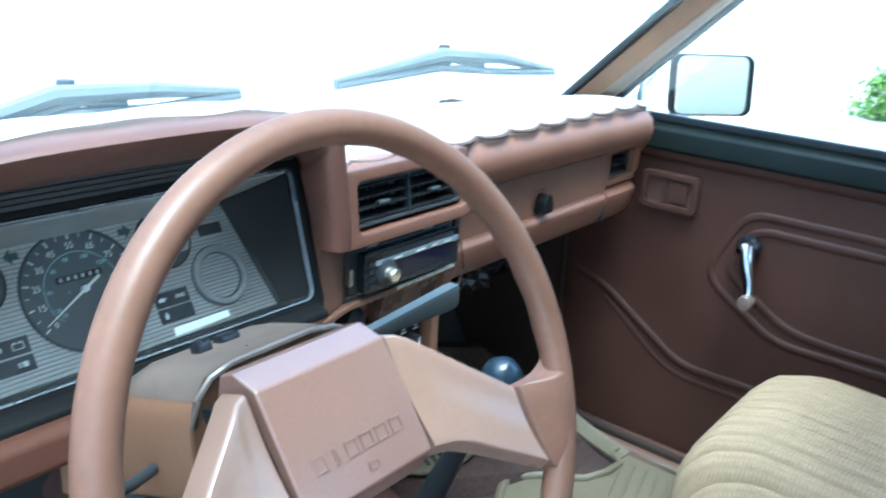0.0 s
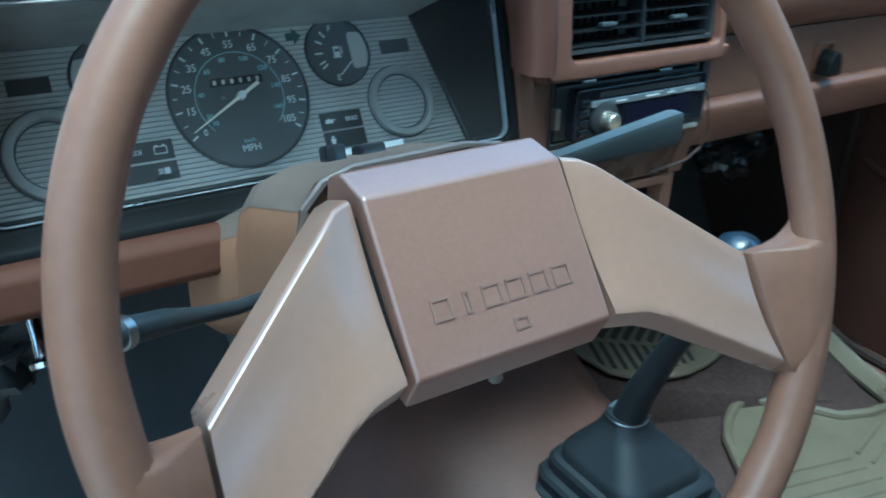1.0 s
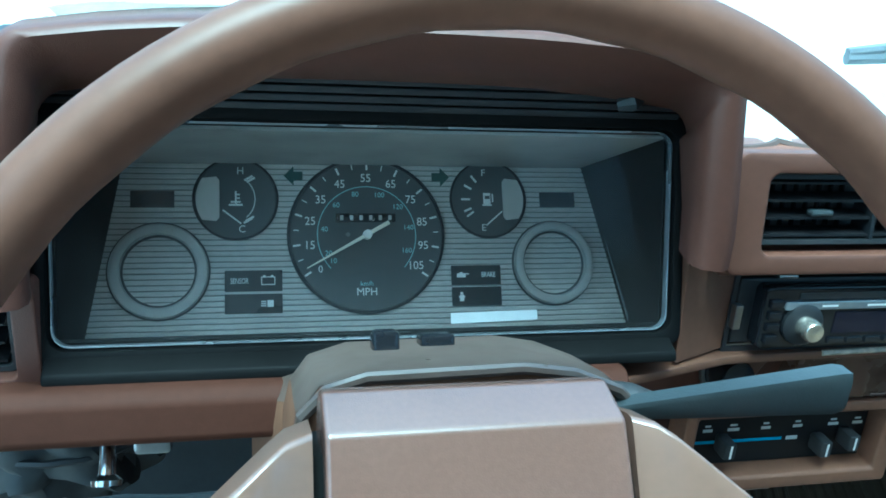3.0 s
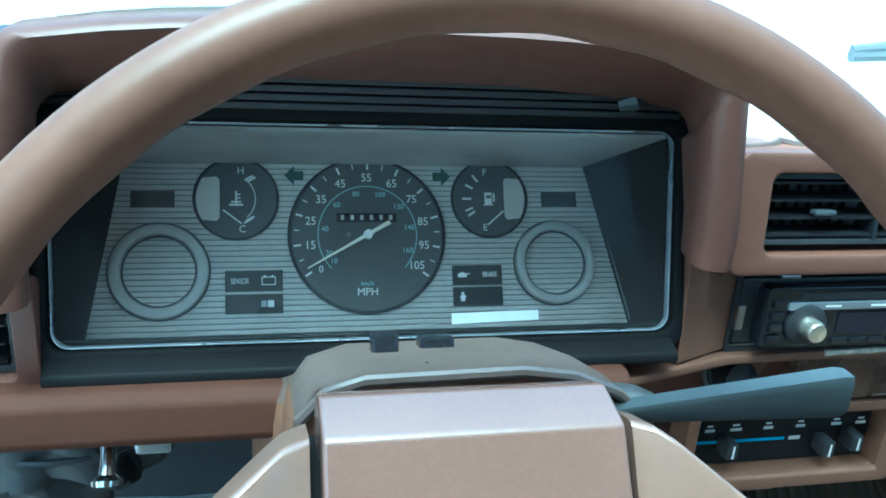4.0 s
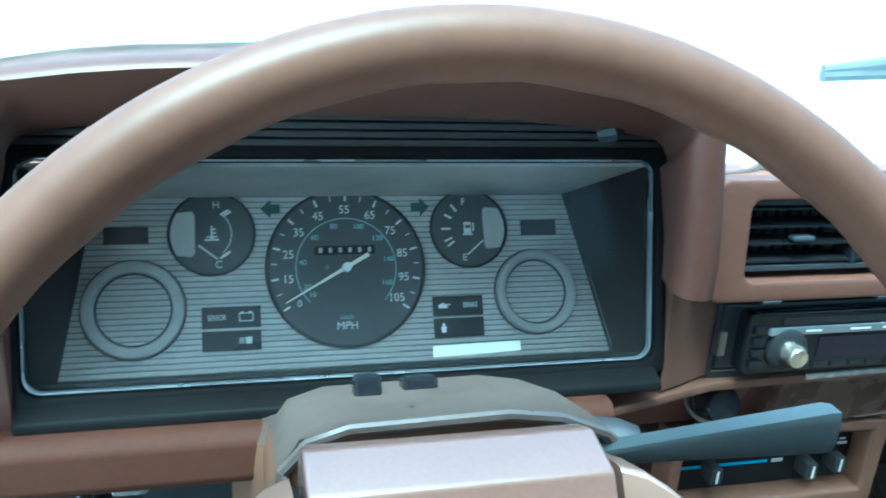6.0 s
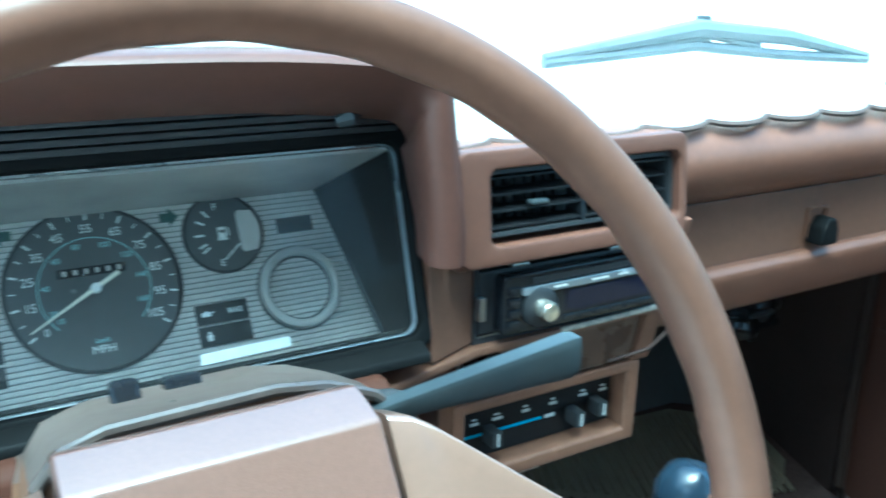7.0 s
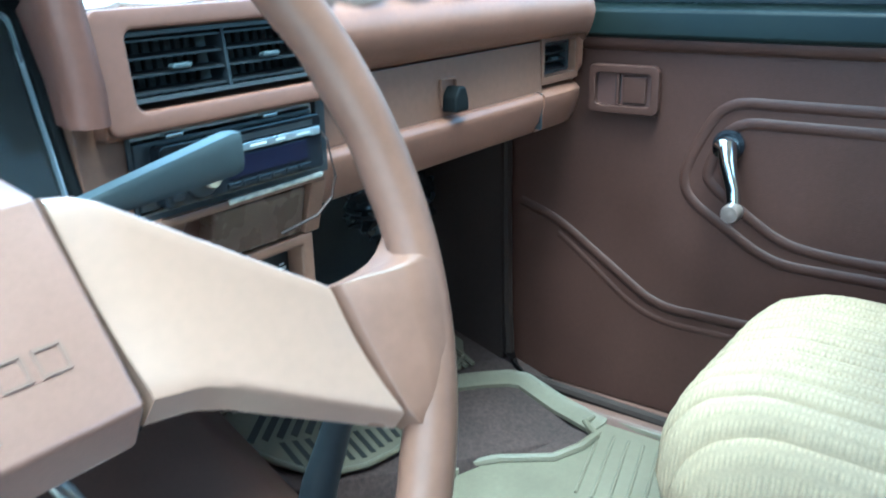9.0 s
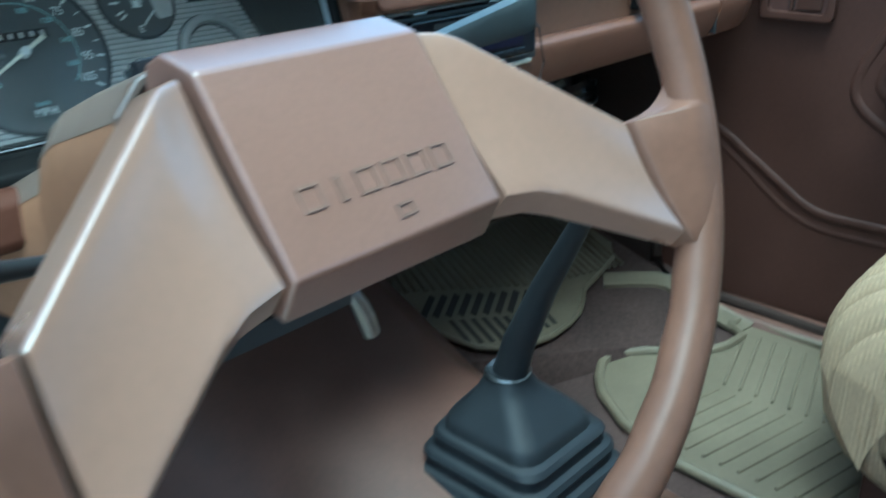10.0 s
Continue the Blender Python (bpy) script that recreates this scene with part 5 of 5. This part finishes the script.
# crumpled insulation under the dashboard
def crumple(name, at, size, material, label, seed):
    e = thing(name, at, label, "insulation")
    rng = random.Random(seed)
    bm = bmesh.new()
    bmesh.ops.create_icosphere(bm, subdivisions=4, radius=1.0)
    for v in bm.verts:
        c = v.co.copy()
        k = 1 + 0.16 * math.sin(9 * c.x + 4 * c.z + seed) * math.cos(7 * c.y - 3 * c.x) + 0.08 * math.sin(21 * c.z + 13 * c.y) + rng.uniform(-0.03, 0.03)
        v.co = Vector([at[i] + size[i] * c[i] * k for i in range(3)])
    part("wrap", bm, material, e, angle=45)
    part("tie_band", tube([(at[0] + size[0] * 1.02 * math.cos(k * 0.3142), at[1] + size[1] * 1.02 * math.sin(k * 0.3142), at[2]) for k in range(21)], 0.003, 6), BLACK, e)


crumple("heater_insulation", (0.805, 0.985, 0.765), (0.075, 0.050, 0.052), mat("shiny_black_foil", (0.012, 0.013, 0.015), 0.28, tone=0.2), "crumpled shiny black insulation under the dashboard", 11)
crumple("duct_insulation", (-0.225, 0.900, 0.790), (0.075, 0.060, 0.070), mat("grey_crumpled_foil", (0.045, 0.048, 0.050), 0.6, tone=0.2), "crumpled grey duct insulation under the dashboard", 5)

# ---- passenger seat ----
seat = thing("passenger_seat", (0.78, 0.1, FLOOR_Z), "cream pleated cloth passenger seat", "car seat")
bm = bmesh.new()
NX, NY = 184, 34
rows = []
SX0, SX1 = 0.560, 0.945
prof = []
for j in range(NY):
    f = j / (NY - 1)
    if f < 0.45:
        g = f / 0.45
        prof.append((-0.12 + 0.50 * g, 0.700 + 0.022 * g))
    else:
        a = (f - 0.45) / 0.55 * radians(195)
        prof.append((0.395 + 0.100 * math.sin(a) + 0.0 * a, 0.615 + 0.107 * math.cos(a) - (0.02 if a > 2 else 0)))
for j, (y, z) in enumerate(prof):
    row = []
    for i in range(NX):
        g = i / (NX - 1) * 2 - 1
        x = (SX0 + SX1) / 2 + g * (SX1 - SX0) / 2
        e = 1 - abs(g) ** 7
        rib = 0.0095 * abs(math.sin(math.pi * (x - SX0) / 0.0295)) ** 0.55
        fall = (1 - e) * 0.09
        zz = z + rib * (1 if j < NY * 0.8 else 0.4) - fall * (1 if z > 0.615 else -0.2)
        yy = y + (rib if j > NY * 0.5 else 0) - (1 - e) * 0.07 * (1 if y > 0.3 else 0)
        row.append(bm.verts.new((x, yy, zz)))
    rows.append(row)
for a, b in zip(rows, rows[1:]):
    for i in range(NX - 1):
        bm.faces.new((a[i], a[i + 1], b[i + 1], b[i]))
part("cushion", bm, CREAM, seat, "cream cloth cushion with sewn pleats", 80)
part("cushion_core", box(SX0 + 0.008, SX1 - 0.008, -0.12, 0.450, 0.535, 0.665, 0.03, 4), CREAM, seat)
part("seat_base", box(SX0 + 0.03, SX1 - 0.03, -0.12, 0.43, FLOOR_Z, 0.545, 0.01), DOORV, seat, "dark brown vinyl seat base")
bm = box(SX0, SX1, -0.30, -0.12, 0.62, 1.16, 0.05, 4)
part("backrest", bm, CREAM, seat)

# ---- white cloth cover on the dashboard ----
cover = thing("dash_cover", (0.6, 0.85, 1.066), "white cloth dashboard cover with a scalloped front edge", "dash cover")
bm = bmesh.new()
NXc = 150
rows = []
for i in range(NXc + 1):
    x = 0.216 + (0.955 - 0.216) * i / NXc
    right = max(0.0, (x - 0.88) / 0.075)
    sc = abs(math.sin(math.pi * (x - 0.465) / 0.0695)) ** 0.55
    front = 0.752 - 0.009 * sc + 0.02 * right
    yb = 1.030 - 0.10 * ((x - 0.26) / 0.735) ** 2
    row = []
    for k in range(10):
        f = k / 9
        y = front + (yb - front) * f
        ztop = 1.0655 if y < 0.80 else 1.0655 - (y - 0.80) * 0.13
        if y < 0.765:
            ztop = 1.0655 - 0.30 * (0.765 - y)
        z = ztop + 0.006 - 0.012 * right - 0.008 * (1 - sc) * 0 + 0.003 * math.sin(x * 23 + y * 31) * f
        if k == 0:
            z += -0.002 + 0.005 * (1 - sc)
        row.append(bm.verts.new((x, y, z)))
    rows.append(row)
for a, b in zip(rows, rows[1:]):
    for k in range(9):
        bm.faces.new((a[k], b[k], b[k + 1], a[k + 1]))
bmesh.ops.solidify(bm, geom=bm.faces[:], thickness=0.004)
part("cloth", bm, CLOTH, cover)


def drape(name, x0, x1, y0, y1, height, n=40):
    """A piece of the cloth lying on a top given by height(x, y)."""
    bm = bmesh.new()
    rows = []
    for i in range(n + 1):
        x = x0 + (x1 - x0) * i / n
        row = []
        for k in range(9):
            y = y0 + (y1 - y0) * k / 8 + (0.003 * math.sin(x * 70) if k == 0 else 0)
            row.append(bm.verts.new((x, y, height(x, y) + 0.0015 * math.sin(x * 41 + y * 29))))
        rows.append(row)
    for a, b in zip(rows, rows[1:]):
        for k in range(8):
            bm.faces.new((a[k], b[k], b[k + 1], a[k + 1]))
    bmesh.ops.solidify(bm, geom=bm.faces[:], thickness=0.003)
    return part(name, bm, CLOTH, cover)


drape("hood_cloth", -0.186, 0.186, 0.722, 1.00, lambda x, y: 1.1400 - 0.0125 * (abs(x) / 0.188) ** 3 - (0.27 * (y - 0.77) if y > 0.77 else 0.0))
drape("left_cloth", -0.465, -0.229, 0.743, 1.00, lambda x, y: 1.0395 - (0.13 * (y - 0.80) if y > 0.80 else 0.0) - (0.5 * (0.765 - y) if y < 0.765 else 0.0))
part("hem", tube([(0.216 + (0.955 - 0.216) * i / 150, 0.7505 - 0.010 * abs(math.sin(math.pi * (0.739 * i / 150 - 0.249) / 0.0695)) ** 0.55 + 0.02 * max(0.0, (0.216 + 0.739 * i / 150 - 0.88) / 0.075), 1.0632 + 0.004 * (1 - abs(math.sin(math.pi * (0.739 * i / 150 - 0.249) / 0.0695)) ** 0.55) - 0.012 * max(0.0, (0.216 + 0.739 * i / 150 - 0.88) / 0.075)) for i in range(151)], 0.0028, 6), mat("dark_hem_thread", (0.10, 0.07, 0.06), 0.9), cover, "dark stitched hem")

# ---- outside: bonnet, wipers, mirror, plants ----
truck = thing("truck_body", (0.26, 1.7, 0.0), "white pickup truck bonnet ahead of the windscreen", "truck")
bm = bmesh.new()
rows = []
for j in range(9):
    y = 1.14 + j * 0.14
    row = []
    for i in range(13):
        g = i / 12 * 2 - 1
        row.append(bm.verts.new((0.26 + g * 0.74, y - 0.10 * g * g, 1.015 - 0.05 * (j / 8) ** 2 - 0.045 * g * g)))
    rows.append(row)
for a, b in zip(rows, rows[1:]):
    for i in range(12):
        bm.faces.new((a[i], a[i + 1], b[i + 1], b[i]))
bmesh.ops.solidify(bm, geom=bm.faces[:], thickness=0.01)
part("bonnet", bm, WHITEPAINT, truck)
part("cowl", loft([[(0.26 + g * 0.74, y - 0.10 * g * g, z) for g in [k / 6 - 1 for k in range(13)]] for y, z in ((1.02, 1.030), (1.06, 1.020), (1.12, 1.016), (1.16, 1.005))], closed=False, caps=False), WHITEPAINT, truck)
part("cowl_grille", loft([[(0.26 + g * 0.70, y - 0.10 * g * g, z) for g in [k / 6 - 1 for k in range(5, 13)]] for y, z in ((1.050, 1.0265), (1.085, 1.0225))], closed=False, caps=False), WIPERM, truck, "blue-grey cowl air grille")
part("roof", box(-0.52, 1.02, -0.60, 0.28, 1.622, 1.64, 0.008), WHITEPAINT, truck)
part("grille_front", box(-0.46, 0.98, 2.20, 2.26, 0.45, 0.94, 0.02), WHITEPAINT, truck)
part("front_wing", box(0.98, 1.03, 0.95, 2.20, 0.35, 0.95, 0.02), WHITEPAINT, truck)
part("front_wing", box(-0.52, -0.47, 1.10, 2.20, 0.35, 0.95, 0.02), WHITEPAINT, truck)
for nm, pts in (("wiper", [(0.504, 1.026, 1.090), (0.707, 1.002, 1.120), (0.85, 0.99, 1.109), (0.991, 0.971, 1.084)]), ("wiper", [(-0.13, 1.020, 1.050), (0.100, 1.030, 1.104), (0.22, 1.034, 1.100), (0.345, 1.036, 1.088)])):
    w = thing(nm, pts[1], "blue-grey windscreen wiper resting at the foot of the glass", "wiper", "windscreen wipers")
    P = [Vector(q) for q in pts]
    part("blade", tube([P[0] + Vector((0, 0, -0.006)), P[1] + Vector((0, 0, -0.020)), P[2] + Vector((0, 0, -0.022)), P[3] + Vector((0, 0, -0.004))], 0.0065, 8), WIPERM, w)
    part("arm", tube([P[0], P[1], P[2], P[3]], [0.005, 0.011, 0.010, 0.005], 8), WIPERM, w)
    part("claw", tube([P[0].lerp(P[1], 0.45) + Vector((0, 0, -0.012)), P[1] + Vector((0.03, 0, -0.008)), P[2].lerp(P[1], 0.3) + Vector((0, 0, -0.014))], 0.006, 8), WIPERM, w)
    part("pivot", lathe([(0, -0.02), (0.012, -0.02), (0.012, 0.0), (0.009, 0.012), (0, 0.013)], Matrix.Translation(P[1] + Vector((0.02, 0.01, 0.002))), 16), STALKM, w)
mirror = thing("side_mirror", (1.05, 0.86, 1.03), "chrome door mirror with a square head", "mirror")
MM = basis((1.185, 0.745, 1.073), (0.82, -0.57, 0.0), (0.08, 0.11, 1), (-0.57, -0.82, 0.14))
part("housing", plate(round_rect(0.165, 0.110, 0.018), -0.030, 0.0, MM, 0.006), BEZELM, mirror)
part("reflector", plate([(x - 0.0085, y) for x, y in round_rect(0.144, 0.102, 0.014)], 0.0005, 0.003, MM), mat("mirror_glass", (0.9, 0.9, 0.9), 0.02, metal=1.0, tone=0.0, fine=0.0), mirror, "mirror glass")
part("stay", tube([(1.03, 0.86, 1.025), (1.075, 0.85, 1.05), (1.115, 0.84, 1.085)], 0.009, 10), CHROME, mirror)
part("stay", tube([(1.03, 0.84, 1.130), (1.07, 0.835, 1.110), (1.115, 0.835, 1.085)], 0.006, 10), CHROME, mirror)
part("vent_window_post", tube([(1.030, 0.815, 1.035), (1.022, 0.812, 1.12), (1.012, 0.806, 1.20)], 0.006, 10), SILVER, mirror, "bright quarter window post")


def bush(name, at, size, count, seed):
    """A low shrub: short stems under a ragged crown of separate leaves."""
    rng = random.Random(seed)
    b = thing(name, at, "sunlit green shrub beside the yard", "bush")
    for k in range(5):
        a = rng.uniform(0, 6.28)
        part("stem", tube([at, (at[0] + 0.3 * size * math.cos(a), at[1] + 0.3 * size * math.sin(a), at[2] + 0.8 * size)], [0.03 * size, 0.01 * size], 6), BARK, b)
    bm = bmesh.new()
    for k in range(count):
        u, v, w = rng.gauss(0, 0.42), rng.gauss(0, 0.42), rng.random()
        c = Vector(at) + size * Vector((u * (1.1 - 0.5 * w), v * (1.1 - 0.5 * w), 0.15 + 0.95 * w + 0.1 * math.sin(7 * u)))
        e = Euler((rng.uniform(-1.2, 1.2), rng.uniform(-1.2, 1.2), rng.uniform(0, 6.28))).to_matrix()
        L = size * rng.uniform(0.05, 0.11)
        q = [bm.verts.new(c + e @ Vector(p) * L) for p in ((-1, 0, 0), (0, -0.45, 0.1), (1, 0, 0), (0, 0.45, 0.1))]
        bm.faces.new(q)
    part("crown", bm, LEAF, b)
    return b


bush("bush", (9.0, 1.92, -0.06), 0.44, 2600, 3)
